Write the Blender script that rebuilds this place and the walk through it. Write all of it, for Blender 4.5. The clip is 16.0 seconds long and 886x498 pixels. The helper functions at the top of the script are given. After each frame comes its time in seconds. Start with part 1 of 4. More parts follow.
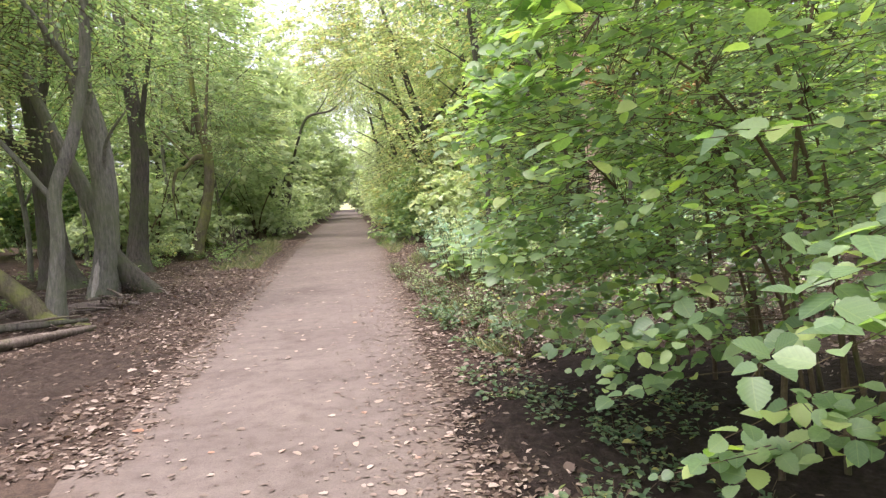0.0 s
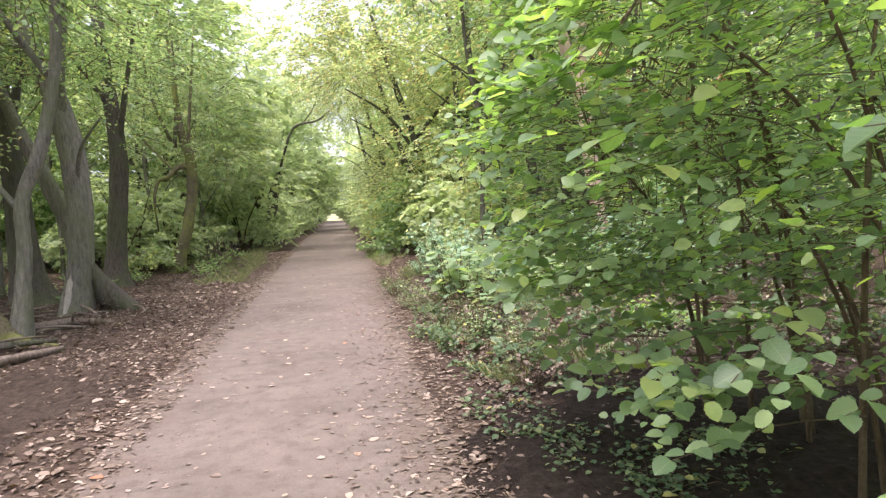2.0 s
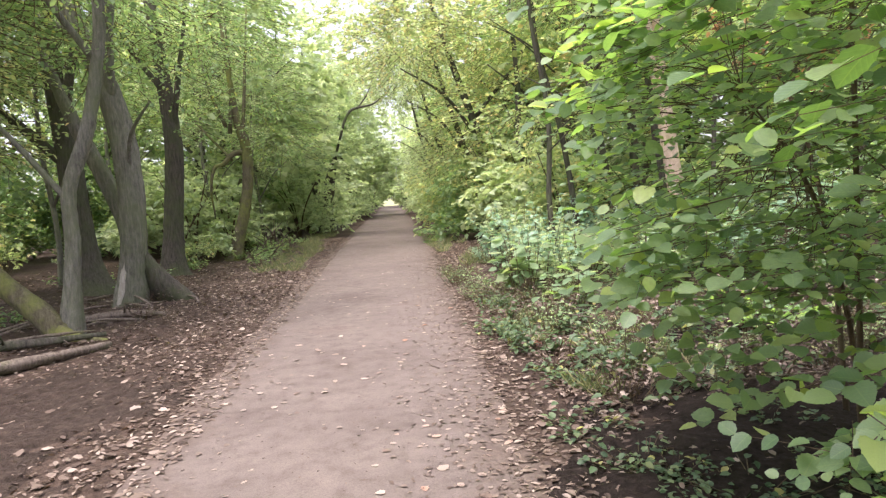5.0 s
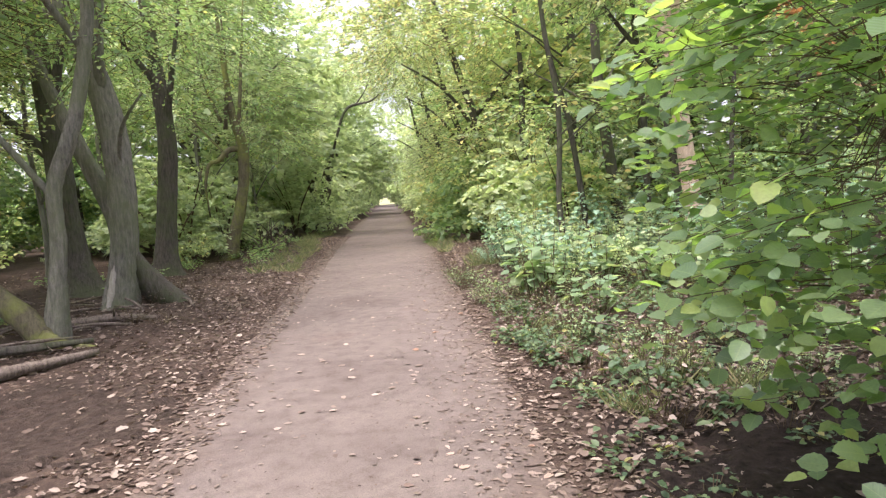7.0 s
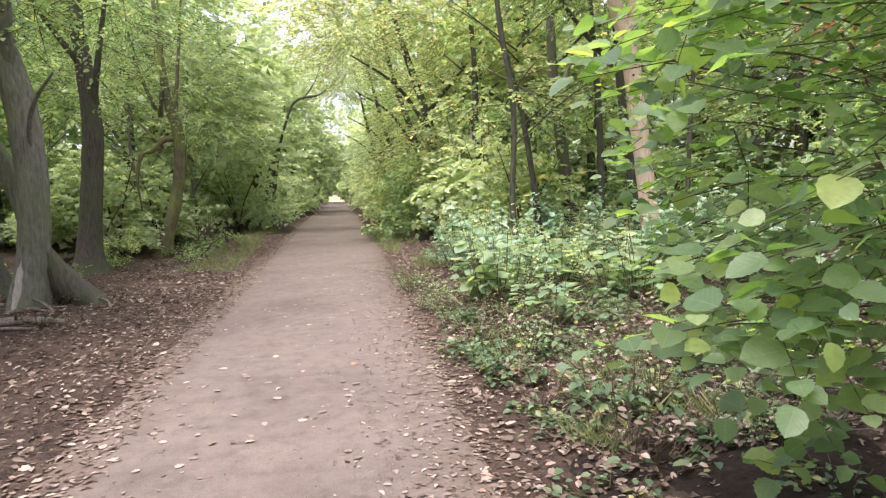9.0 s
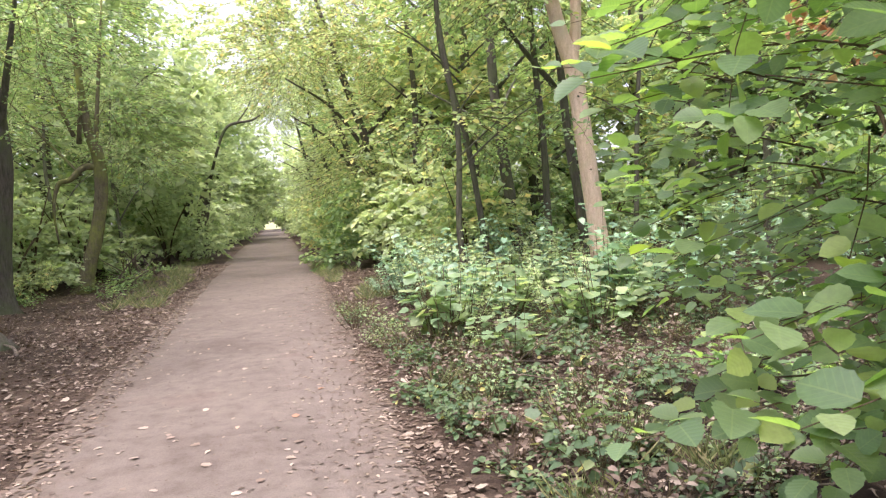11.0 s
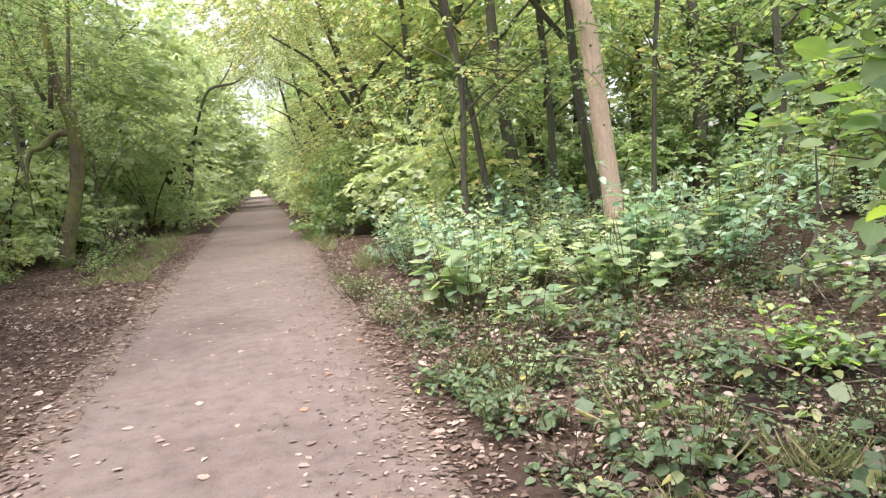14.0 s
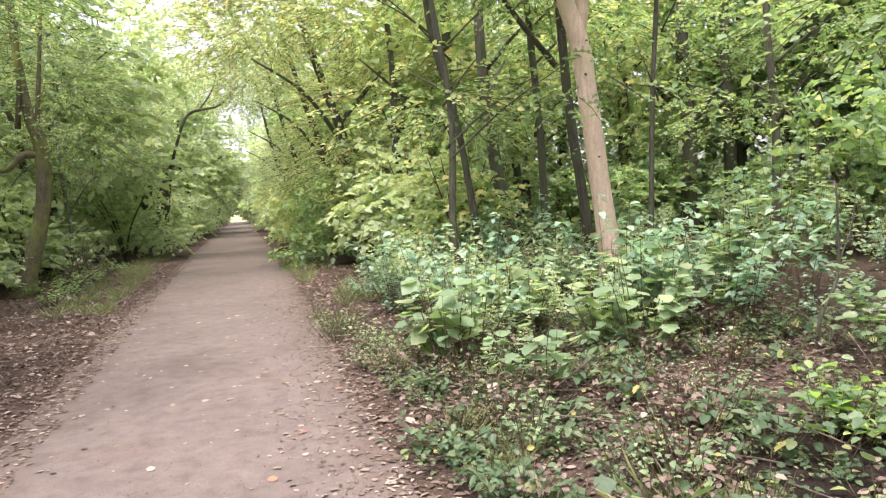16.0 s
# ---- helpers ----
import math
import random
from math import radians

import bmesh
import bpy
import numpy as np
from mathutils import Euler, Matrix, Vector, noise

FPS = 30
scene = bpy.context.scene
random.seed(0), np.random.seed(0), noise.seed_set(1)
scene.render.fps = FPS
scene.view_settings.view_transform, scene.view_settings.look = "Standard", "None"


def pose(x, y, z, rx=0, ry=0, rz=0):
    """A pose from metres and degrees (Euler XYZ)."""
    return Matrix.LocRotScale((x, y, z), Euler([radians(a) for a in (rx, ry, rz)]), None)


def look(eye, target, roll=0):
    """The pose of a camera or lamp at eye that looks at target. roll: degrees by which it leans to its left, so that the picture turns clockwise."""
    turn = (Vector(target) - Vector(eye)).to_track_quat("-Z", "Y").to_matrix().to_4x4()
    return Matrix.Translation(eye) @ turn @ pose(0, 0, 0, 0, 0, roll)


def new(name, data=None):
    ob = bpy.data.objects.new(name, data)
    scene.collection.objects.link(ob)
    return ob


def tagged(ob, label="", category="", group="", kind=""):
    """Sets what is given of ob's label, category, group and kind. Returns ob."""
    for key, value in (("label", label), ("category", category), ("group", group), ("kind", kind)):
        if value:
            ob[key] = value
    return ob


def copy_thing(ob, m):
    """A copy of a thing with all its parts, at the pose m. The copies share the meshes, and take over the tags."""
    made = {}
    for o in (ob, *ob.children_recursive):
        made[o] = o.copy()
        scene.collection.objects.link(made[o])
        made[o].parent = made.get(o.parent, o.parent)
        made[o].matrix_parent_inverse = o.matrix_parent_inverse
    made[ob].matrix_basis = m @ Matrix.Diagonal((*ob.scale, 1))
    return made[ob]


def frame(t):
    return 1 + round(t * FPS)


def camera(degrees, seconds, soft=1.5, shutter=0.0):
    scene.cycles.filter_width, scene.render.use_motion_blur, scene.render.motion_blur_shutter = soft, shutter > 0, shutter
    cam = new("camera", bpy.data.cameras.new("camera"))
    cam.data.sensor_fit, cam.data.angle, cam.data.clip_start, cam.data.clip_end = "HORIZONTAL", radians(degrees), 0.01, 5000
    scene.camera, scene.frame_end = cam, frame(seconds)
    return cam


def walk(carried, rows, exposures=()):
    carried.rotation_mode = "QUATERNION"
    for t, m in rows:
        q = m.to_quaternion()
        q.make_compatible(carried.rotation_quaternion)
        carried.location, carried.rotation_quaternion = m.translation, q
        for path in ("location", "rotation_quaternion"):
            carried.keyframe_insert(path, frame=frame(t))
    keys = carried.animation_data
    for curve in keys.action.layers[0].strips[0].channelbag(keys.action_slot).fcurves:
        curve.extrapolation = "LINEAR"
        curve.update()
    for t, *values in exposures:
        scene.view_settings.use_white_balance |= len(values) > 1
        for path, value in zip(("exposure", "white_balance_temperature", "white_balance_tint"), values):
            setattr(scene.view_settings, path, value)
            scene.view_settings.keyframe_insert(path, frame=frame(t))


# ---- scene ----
cam = camera(67.3, 16.0, soft=1.3)
METRES, EYE, TILT, LEAN, TURN = 5.0, 1.57, -11.9, 1.3, -9.5
ROWS = [
    (0.0, 0.0, 0.0, 0.0, 0.24, 7.4, 1.84),
    (0.5, -0.0113, 0.034, 0.009, -4.53, 7.58, 2.55),
    (1.0, -0.0328, 0.059, 0.0168, -3.33, 9.3, 4.11),
    (1.5, -0.0345, 0.0804, 0.0179, -2.2, 7.3, 3.17),
    (2.0, -0.0221, 0.1128, 0.025, -0.84, 8.31, 2.01),
    (2.5, -0.0071, 0.1441, 0.0307, -0.07, 9.47, 0.01),
    (3.0, -0.002, 0.1672, 0.0318, 0.39, 6.86, 1.39),
    (3.5, -0.0194, 0.1976, 0.0409, -1.56, 7.25, 1.9),
    (4.0, -0.0436, 0.2228, 0.0489, -0.53, 8.04, 2.63),
    (4.5, -0.0541, 0.2403, 0.0498, 1.22, 6.32, 2.21),
    (5.0, -0.0481, 0.2737, 0.0562, 4.0, 7.1, 1.85),
    (7.5, -0.1034, 0.4038, 0.0836, 3.37, 6.98, 1.74),
    (8.0, -0.0945, 0.4426, 0.0921, 3.69, 7.69, 2.27),
    (8.5, -0.0848, 0.4815, 0.1014, 0.6, 10.2, 0.95),
    (9.0, -0.0894, 0.5074, 0.1009, -0.87, 6.82, 1.2),
    (11.5, -0.1057, 0.6389, 0.1356, -6.76, 8.89, 3.77),
    (12.0, -0.0984, 0.6595, 0.1377, -8.71, 7.1, 3.91),
    (12.5, -0.1076, 0.6856, 0.1409, -12.88, 7.86, 3.72),
    (13.0, -0.1371, 0.7177, 0.152, -9.0, 8.17, 4.15),
    (13.5, -0.1449, 0.7381, 0.1522, -9.17, 7.16, 4.7),
    (14.0, -0.1429, 0.7676, 0.1585, -6.77, 5.56, 4.54),
    (14.5, -0.1199, 0.8003, 0.1711, -4.6, 9.04, 2.12),
    (15.0, -0.1099, 0.8192, 0.1728, -5.85, 7.54, 2.79),
    (15.5, -0.119, 0.8553, 0.1768, -8.93, 7.28, 2.7),
    (16.0, -0.1441, 0.8839, 0.1911, -8.51, 7.87, 3.94),
]
walk(cam, [(t, pose(0, 0, EYE, TILT, LEAN, TURN) @ pose(METRES * x, METRES * y, METRES * z, 90 + pitch, roll, yaw)) for t, x, y, z, yaw, pitch, roll in ROWS], [(0.0, 1.86, 6400, 25), (9.0, 1.84, 6400, 25), (13.5, 1.92, 6450, 25), (16.0, 1.88, 6450, 25)])

# ---- world, sun, exposure ----
world = bpy.data.worlds.new("overcast_sky")
scene.world = world
world.use_nodes = True
wt = world.node_tree
sky = wt.nodes.new("ShaderNodeTexSky")
sky.sky_type = "NISHITA"
sky.sun_disc = False
sky.sun_elevation = radians(73)
sky.sun_rotation = radians(-132)
sky.dust_density = 4.0
sky.air_density = 1.0
pale = wt.nodes.new("ShaderNodeHueSaturation")
pale.inputs["Saturation"].default_value = 0.45
wt.links.new(sky.outputs[0], pale.inputs["Color"])
wt.links.new(pale.outputs[0], wt.nodes["Background"].inputs["Color"])
wt.nodes["Background"].inputs["Strength"].default_value = 0.15

sun_data = bpy.data.lights.new("sun", "SUN")
sun_data.energy = 1.5
sun_data.angle = radians(45)
sun_data.color = (1.0, 0.95, 0.86)
sun = new("sun", sun_data)
# the light comes from high up over the left side of the path
sun.matrix_world = look((-5, -4.5, 22), (0, 0, 0))


# ---- materials ----
def shader(name):
    m = bpy.data.materials.new(name)
    m.use_nodes = True
    t = m.node_tree
    return m, t, t.nodes["Principled BSDF"], t.nodes["Material Output"]


def ramp(t, fac, stops):
    r = t.nodes.new("ShaderNodeValToRGB")
    els = r.color_ramp.elements
    while len(els) < len(stops):
        els.new(0.5)
    for e, (p, c) in zip(els, stops):
        e.position, e.color = p, (*c, 1)
    t.links.new(fac, r.inputs[0])
    return r.outputs[0]


def noise_tex(t, scale, detail=4, rough=0.6, vec=None, stretch=None):
    n = t.nodes.new("ShaderNodeTexNoise")
    n.inputs["Scale"].default_value = scale
    n.inputs["Detail"].default_value = detail
    n.inputs["Roughness"].default_value = rough
    if vec is None:
        vec = t.nodes.new("ShaderNodeTexCoord").outputs["Object"]
    if stretch:
        mp = t.nodes.new("ShaderNodeMapping")
        mp.inputs["Scale"].default_value = stretch
        t.links.new(vec, mp.inputs[0])
        vec = mp.outputs[0]
    t.links.new(vec, n.inputs["Vector"])
    return n.outputs["Fac"]


def mixc(t, fac, a, b, mode="MIX"):
    m = t.nodes.new("ShaderNodeMix")
    m.data_type, m.blend_type = "RGBA", mode
    for socket, v in ((m.inputs[0], fac), (m.inputs[6], a), (m.inputs[7], b)):
        if isinstance(v, (int, float)):
            socket.default_value = v
        elif isinstance(v, tuple):
            socket.default_value = (*v, 1)
        else:
            t.links.new(v, socket)
    return m.outputs[2]


def bump(t, bsdf, height, strength, dist):
    b = t.nodes.new("ShaderNodeBump")
    b.inputs["Strength"].default_value = strength
    b.inputs["Distance"].default_value = dist
    t.links.new(height, b.inputs["Height"])
    t.links.new(b.outputs[0], bsdf.inputs["Normal"])


def maths(t, op, a, b_):
    m = t.nodes.new("ShaderNodeMath")
    m.operation = op
    for socket, v in zip(m.inputs, (a, b_)):
        if isinstance(v, (int, float)):
            socket.default_value = v
        else:
            t.links.new(v, socket)
    return m.outputs[0]


def leaf_material(name, stops, glow, through_share=0.45, rough=0.42, per_object=False, veins=False):
    """Leaf: a waxy face, and light that comes through the blade."""
    m, t, b, out = shader(name)
    if per_object:
        rnd = t.nodes.new("ShaderNodeObjectInfo").outputs["Random"]
    else:
        rnd = t.nodes.new("ShaderNodeNewGeometry").outputs["Random Per Island"]
    col = ramp(t, rnd, stops)
    spots = noise_tex(t, 60, 3)
    col = mixc(t, 0.25, col, ramp(t, spots, [(0.3, (0.5, 0.5, 0.45)), (0.7, (1.25, 1.25, 1.1))]), "MULTIPLY")
    if veins:
        # paler midrib and side veins that slant to the tip
        at = t.nodes.new("ShaderNodeAttribute")
        at.attribute_name = "blade"
        sp = t.nodes.new("ShaderNodeSeparateXYZ")
        t.links.new(at.outputs["Vector"], sp.inputs[0])
        ax = maths(t, "ABSOLUTE", sp.outputs[0], 0)
        comb = maths(t, "SINE", maths(t, "MULTIPLY", maths(t, "SUBTRACT", sp.outputs[1], maths(t, "MULTIPLY", ax, 0.8)), 44), 0)
        side = maths(t, "MULTIPLY", maths(t, "GREATER_THAN", comb, 0.8), 0.45)
        rib = maths(t, "MAXIMUM", maths(t, "LESS_THAN", ax, 0.018), side)
        col = mixc(t, maths(t, "MULTIPLY", rib, 0.16), col, (0.36, 0.44, 0.20))
        bump(t, b, comb, 0.12, 0.003)
    t.links.new(col, b.inputs["Base Color"])
    b.inputs["Roughness"].default_value = rough
    b.inputs["Specular IOR Level"].default_value = 0.5 if veins else 0.3
    tr = t.nodes.new("ShaderNodeBsdfTranslucent")
    t.links.new(mixc(t, 1.0, col, glow, "MULTIPLY"), tr.inputs["Color"])
    mx = t.nodes.new("ShaderNodeMixShader")
    mx.inputs[0].default_value = through_share
    t.links.new(b.outputs[0], mx.inputs[1])
    t.links.new(tr.outputs[0], mx.inputs[2])
    t.links.new(mx.outputs[0], out.inputs[0])
    return m


HAZEL = [(0.0, (0.10, 0.17, 0.095)), (0.35, (0.16, 0.25, 0.14)), (0.8, (0.24, 0.335, 0.19)), (1.0, (0.34, 0.42, 0.16))]
hazel_leaf = leaf_material("hazel_leaf", HAZEL, (1.85, 2.1, 0.6), 0.5, 0.42, veins=True)
hazel_leaf_single = leaf_material("hazel_leaf_single", HAZEL, (1.85, 2.1, 0.6), 0.5, 0.42, True, True)
forest_leaf = leaf_material("forest_leaf", [(0.0, (0.125, 0.2, 0.105)), (0.5, (0.21, 0.31, 0.16)), (0.9, (0.30, 0.39, 0.20)), (1.0, (0.44, 0.44, 0.18))], (1.65, 1.75, 0.9))
# grey-green made extra pale: the haze of the far trees is in this colour
grey_leaf = leaf_material("hazy_pale_leaf", [(0.0, (0.26, 0.34, 0.21)), (0.6, (0.37, 0.45, 0.29)), (1.0, (0.47, 0.53, 0.36))], (1.8, 1.8, 1.1))
yellow_leaf = leaf_material("turning_leaf", [(0.0, (0.23, 0.32, 0.155)), (0.5, (0.34, 0.425, 0.22)), (0.88, (0.48, 0.51, 0.28)), (1.0, (0.64, 0.52, 0.29))], (1.65, 1.65, 1.0))
shrub_leaf = leaf_material("shrub_leaf", [(0.0, (0.15, 0.25, 0.175)), (0.5, (0.25, 0.375, 0.27)), (1.0, (0.38, 0.49, 0.35))], (1.35, 1.55, 1.1), 0.4)
herb_leaf = leaf_material("bramble_leaf", [(0.0, (0.055, 0.10, 0.055)), (0.5, (0.10, 0.16, 0.085)), (0.9, (0.17, 0.225, 0.115)), (1.0, (0.40, 0.37, 0.14))], (1.5, 1.6, 0.9), 0.35)
maple_leaf = leaf_material("pale_maple_leaf", [(0.0, (0.16, 0.25, 0.145)), (0.6, (0.25, 0.35, 0.205)), (1.0, (0.38, 0.44, 0.25))], (1.6, 1.6, 0.9))
dry_leaf = leaf_material("dry_leaf", [(0.0, (0.06, 0.042, 0.032)), (0.4, (0.13, 0.095, 0.073)), (0.8, (0.21, 0.162, 0.128)), (1.0, (0.40, 0.335, 0.28))], (1.0, 0.8, 0.6), 0.15, 0.6)
dry_leaf_single = leaf_material("dry_leaf_single", [(0.0, (0.14, 0.10, 0.08)), (0.4, (0.24, 0.185, 0.15)), (0.88, (0.38, 0.31, 0.26)), (1.0, (0.30, 0.15, 0.09))], (1.0, 0.8, 0.6), 0.1, 0.6, True)
grass_blade = leaf_material("grass_blade", [(0.0, (0.085, 0.125, 0.045)), (0.6, (0.16, 0.19, 0.075)), (1.0, (0.32, 0.29, 0.17))], (1.5, 1.5, 0.8), 0.3)


def bark_material(name, dark, light, moss, moss_share, relief=0.8):
    m, t, b, _ = shader(name)
    ridge = noise_tex(t, 9, 6, 0.65, stretch=(3, 3, 0.6))
    fine = noise_tex(t, 70, 4)
    col = ramp(t, ridge, [(0.3, dark), (0.7, light)])
    col = mixc(t, 0.5, col, ramp(t, fine, [(0.3, (0.55, 0.55, 0.55)), (0.7, (1.2, 1.2, 1.2))]), "MULTIPLY")
    patch = ramp(t, noise_tex(t, 1.6, 5, 0.7), [(0.62 - 0.3 * moss_share, (0, 0, 0)), (0.72, (1, 1, 1))])
    col = mixc(t, patch, col, moss)
    t.links.new(col, b.inputs["Base Color"])
    b.inputs["Roughness"].default_value = 0.9
    b.inputs["Specular IOR Level"].default_value = 0.2
    bump(t, b, ridge, relief, 0.03)
    return m


bark = bark_material("grey_bark", (0.09, 0.086, 0.072), (0.265, 0.255, 0.212), (0.13, 0.15, 0.075), 0.7)
bark_dark = bark_material("dark_bark", (0.045, 0.04, 0.033), (0.135, 0.12, 0.098), (0.085, 0.105, 0.048), 0.65)
bark_moss = bark_material("mossy_bark", (0.07, 0.06, 0.04), (0.18, 0.16, 0.10), (0.20, 0.23, 0.05), 0.55)
bark_pale = bark_material("pale_beech_bark", (0.50, 0.37, 0.275), (0.74, 0.575, 0.44), (0.50, 0.42, 0.30), 0.35, 0.3)
twig_bark = bark_material("twig_bark", (0.07, 0.05, 0.03), (0.17, 0.13, 0.08), (0.10, 0.12, 0.05), 0.2)
dead_wood = bark_material("dead_wood", (0.09, 0.07, 0.055), (0.27, 0.22, 0.18), (0.11, 0.12, 0.05), 0.3)
scar_wood = bark_material("bare_wood_scar", (0.30, 0.27, 0.23), (0.50, 0.46, 0.40), (0.30, 0.28, 0.22), 0.1)

# trodden sandy earth
path_earth, t, b, _ = shader("path_earth")
big = noise_tex(t, 0.7, 5, 0.6)
mid = noise_tex(t, 6, 6, 0.65)
fine = noise_tex(t, 90, 4, 0.7)
col = ramp(t, big, [(0.28, (0.100, 0.081, 0.070)), (0.46, (0.128, 0.107, 0.093)), (0.6, (0.143, 0.120, 0.104)), (0.76, (0.120, 0.091, 0.077))])
col = mixc(t, 0.55, col, ramp(t, mid, [(0.32, (0.60, 0.57, 0.55)), (0.5, (1.0, 0.99, 0.98)), (0.66, (1.22, 1.2, 1.18))]), "MULTIPLY")
col = mixc(t, 0.5, col, ramp(t, fine, [(0.32, (0.55, 0.52, 0.5)), (0.5, (1, 1, 1)), (0.72, (1.3, 1.28, 1.25))]), "MULTIPLY")
# towards its edges the sand gives way to brown soil in ragged patches
sep = t.nodes.new("ShaderNodeSeparateXYZ")
t.links.new(t.nodes.new("ShaderNodeTexCoord").outputs["Object"], sep.inputs[0])

off_mid = maths(t, "SUBTRACT", maths(t, "ADD", sep.outputs[0], 0.6), maths(t, "MULTIPLY", sep.outputs[1], 0.031))
wider = t.nodes.new("ShaderNodeMapRange")
wider.inputs["From Min"].default_value, wider.inputs["From Max"].default_value, wider.inputs["To Max"].default_value = 5, 22, 0.42
t.links.new(sep.outputs[1], wider.inputs["Value"])
away = maths(t, "SUBTRACT", maths(t, "ABSOLUTE", off_mid, 0), wider.outputs[0])
ragged = maths(t, "ADD", away, maths(t, "MULTIPLY", maths(t, "SUBTRACT", noise_tex(t, 2.2, 6, 0.7), 0.5), 1.5))
worn = t.nodes.new("ShaderNodeMapRange")
worn.inputs["From Min"].default_value, worn.inputs["From Max"].default_value = 0.75, 1.5
t.links.new(ragged, worn.inputs["Value"])
soil_col = mixc(t, 1.0, (0.10, 0.077, 0.06), ramp(t, noise_tex(t, 25, 5, 0.7), [(0.3, (0.5, 0.48, 0.46)), (0.7, (1.5, 1.45, 1.4))]), "MULTIPLY")
col = mixc(t, worn.outputs[0], col, soil_col)
t.links.new(col, b.inputs["Base Color"])
b.inputs["Roughness"].default_value = 0.95
b.inputs["Specular IOR Level"].default_value = 0.15
bump(t, b, mixc(t, 0.5, mid, fine), 0.5, 0.02)

# woodland soil with crumbs of litter
forest_soil, t, b, _ = shader("forest_soil")
big = noise_tex(t, 0.55, 5, 0.65)
mid = noise_tex(t, 14, 6, 0.7)
fine = noise_tex(t, 60, 5, 0.75)
col = ramp(t, big, [(0.3, (0.045, 0.033, 0.026)), (0.5, (0.08, 0.059, 0.046)), (0.7, (0.118, 0.089, 0.069))])
col = mixc(t, 0.7, col, ramp(t, mid, [(0.35, (0.5, 0.48, 0.46)), (0.6, (1.1, 1.05, 1.0)), (0.75, (1.7, 1.6, 1.5))]), "MULTIPLY")
col = mixc(t, 0.6, col, ramp(t, fine, [(0.35, (0.5, 0.5, 0.5)), (0.7, (1.5, 1.45, 1.4))]), "MULTIPLY")
t.links.new(col, b.inputs["Base Color"])
b.inputs["Roughness"].default_value = 0.95
b.inputs["Specular IOR Level"].default_value = 0.15
bump(t, b, mixc(t, 0.5, mid, fine), 0.8, 0.05)

meadow_grass, t, b, _ = shader("meadow_grass")
t.links.new(ramp(t, noise_tex(t, 0.4, 6, 0.7), [(0.3, (0.20, 0.21, 0.08)), (0.7, (0.32, 0.31, 0.14))]), b.inputs["Base Color"])
b.inputs["Roughness"].default_value = 0.9

# bare soil, nearly black: the shade beneath the bushes is in its colour
shade_soil, t, b, _ = shader("shade_soil")
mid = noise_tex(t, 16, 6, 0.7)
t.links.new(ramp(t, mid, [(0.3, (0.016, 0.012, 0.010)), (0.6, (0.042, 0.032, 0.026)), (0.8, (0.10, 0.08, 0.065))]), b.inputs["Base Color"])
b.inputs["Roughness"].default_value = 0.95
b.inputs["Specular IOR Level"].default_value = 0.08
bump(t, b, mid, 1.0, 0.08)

dark_mud, t, b, _ = shader("dark_mud")
mid = noise_tex(t, 11, 6, 0.7)
col = ramp(t, mid, [(0.3, (0.026, 0.019, 0.014)), (0.55, (0.06, 0.044, 0.034)), (0.8, (0.12, 0.09, 0.07))])
t.links.new(col, b.inputs["Base Color"])
b.inputs["Roughness"].default_value = 0.9
b.inputs["Specular IOR Level"].default_value = 0.12
bump(t, b, mid, 1.0, 0.08)

# ---- mesh helpers ----
rng = np.random.default_rng(7)


def mesh_of(name, verts, faces, mat, smooth=False, blade=None):
    """verts (n,3); faces: an array (m,k) or a list of such arrays."""
    verts = np.asarray(verts, dtype=np.float32)
    groups = [np.asarray(f, dtype=np.int32) for f in (faces if isinstance(faces, list) else [faces]) if len(f)]
    me = bpy.data.meshes.new(name)
    me.vertices.add(len(verts))
    me.vertices.foreach_set("co", verts.ravel())
    loops = np.concatenate([g.ravel() for g in groups])
    sizes = np.concatenate([np.full(len(g), g.shape[1], dtype=np.int32) for g in groups])
    starts = np.concatenate([[0], np.cumsum(sizes)[:-1]]).astype(np.int32)
    me.loops.add(len(loops))
    me.loops.foreach_set("vertex_index", loops)
    me.polygons.add(len(sizes))
    me.polygons.foreach_set("loop_start", starts)
    me.polygons.foreach_set("loop_total", sizes)
    if smooth:
        me.polygons.foreach_set("use_smooth", np.ones(len(sizes), dtype=bool))
    if blade is not None:
        at = me.attributes.new("blade", "FLOAT_VECTOR", "POINT")
        at.data.foreach_set("vector", np.asarray(blade, dtype=np.float32).ravel())
    me.update(calc_edges=True)
    me.validate()
    me.materials.append(mat)
    return me


def part(name, mesh, parent=None, label="", at=None):
    ob = new(name, mesh)
    if parent is not None:
        ob.parent = parent
    if at is not None:
        ob.matrix_basis = at
    return tagged(ob, label)


def thing(name, label, category, group="", kind="", at=None):
    ob = new(name)
    ob.empty_display_size = 0.1
    if at is not None:
        ob.matrix_basis = at
    return tagged(ob, label, category, group, kind)


def unit(v):
    return v / np.maximum(np.linalg.norm(v, axis=-1, keepdims=True), 1e-9)


def smooth_line(points, steps=5):
    """A Catmull-Rom line through points (n,k)."""
    p = np.asarray(points, dtype=float)
    p = np.vstack([2 * p[0] - p[1], p, 2 * p[-1] - p[-2]])
    out = []
    for i in range(1, len(p) - 2):
        for s in np.arange(steps) / steps:
            a, b_, c, d = p[i - 1], p[i], p[i + 1], p[i + 2]
            out.append(0.5 * (2 * b_ + (c - a) * s + (2 * a - 5 * b_ + 4 * c - d) * s * s + (3 * b_ - a - 3 * c + d) * s ** 3))
    out.append(p[-2])
    return np.array(out)


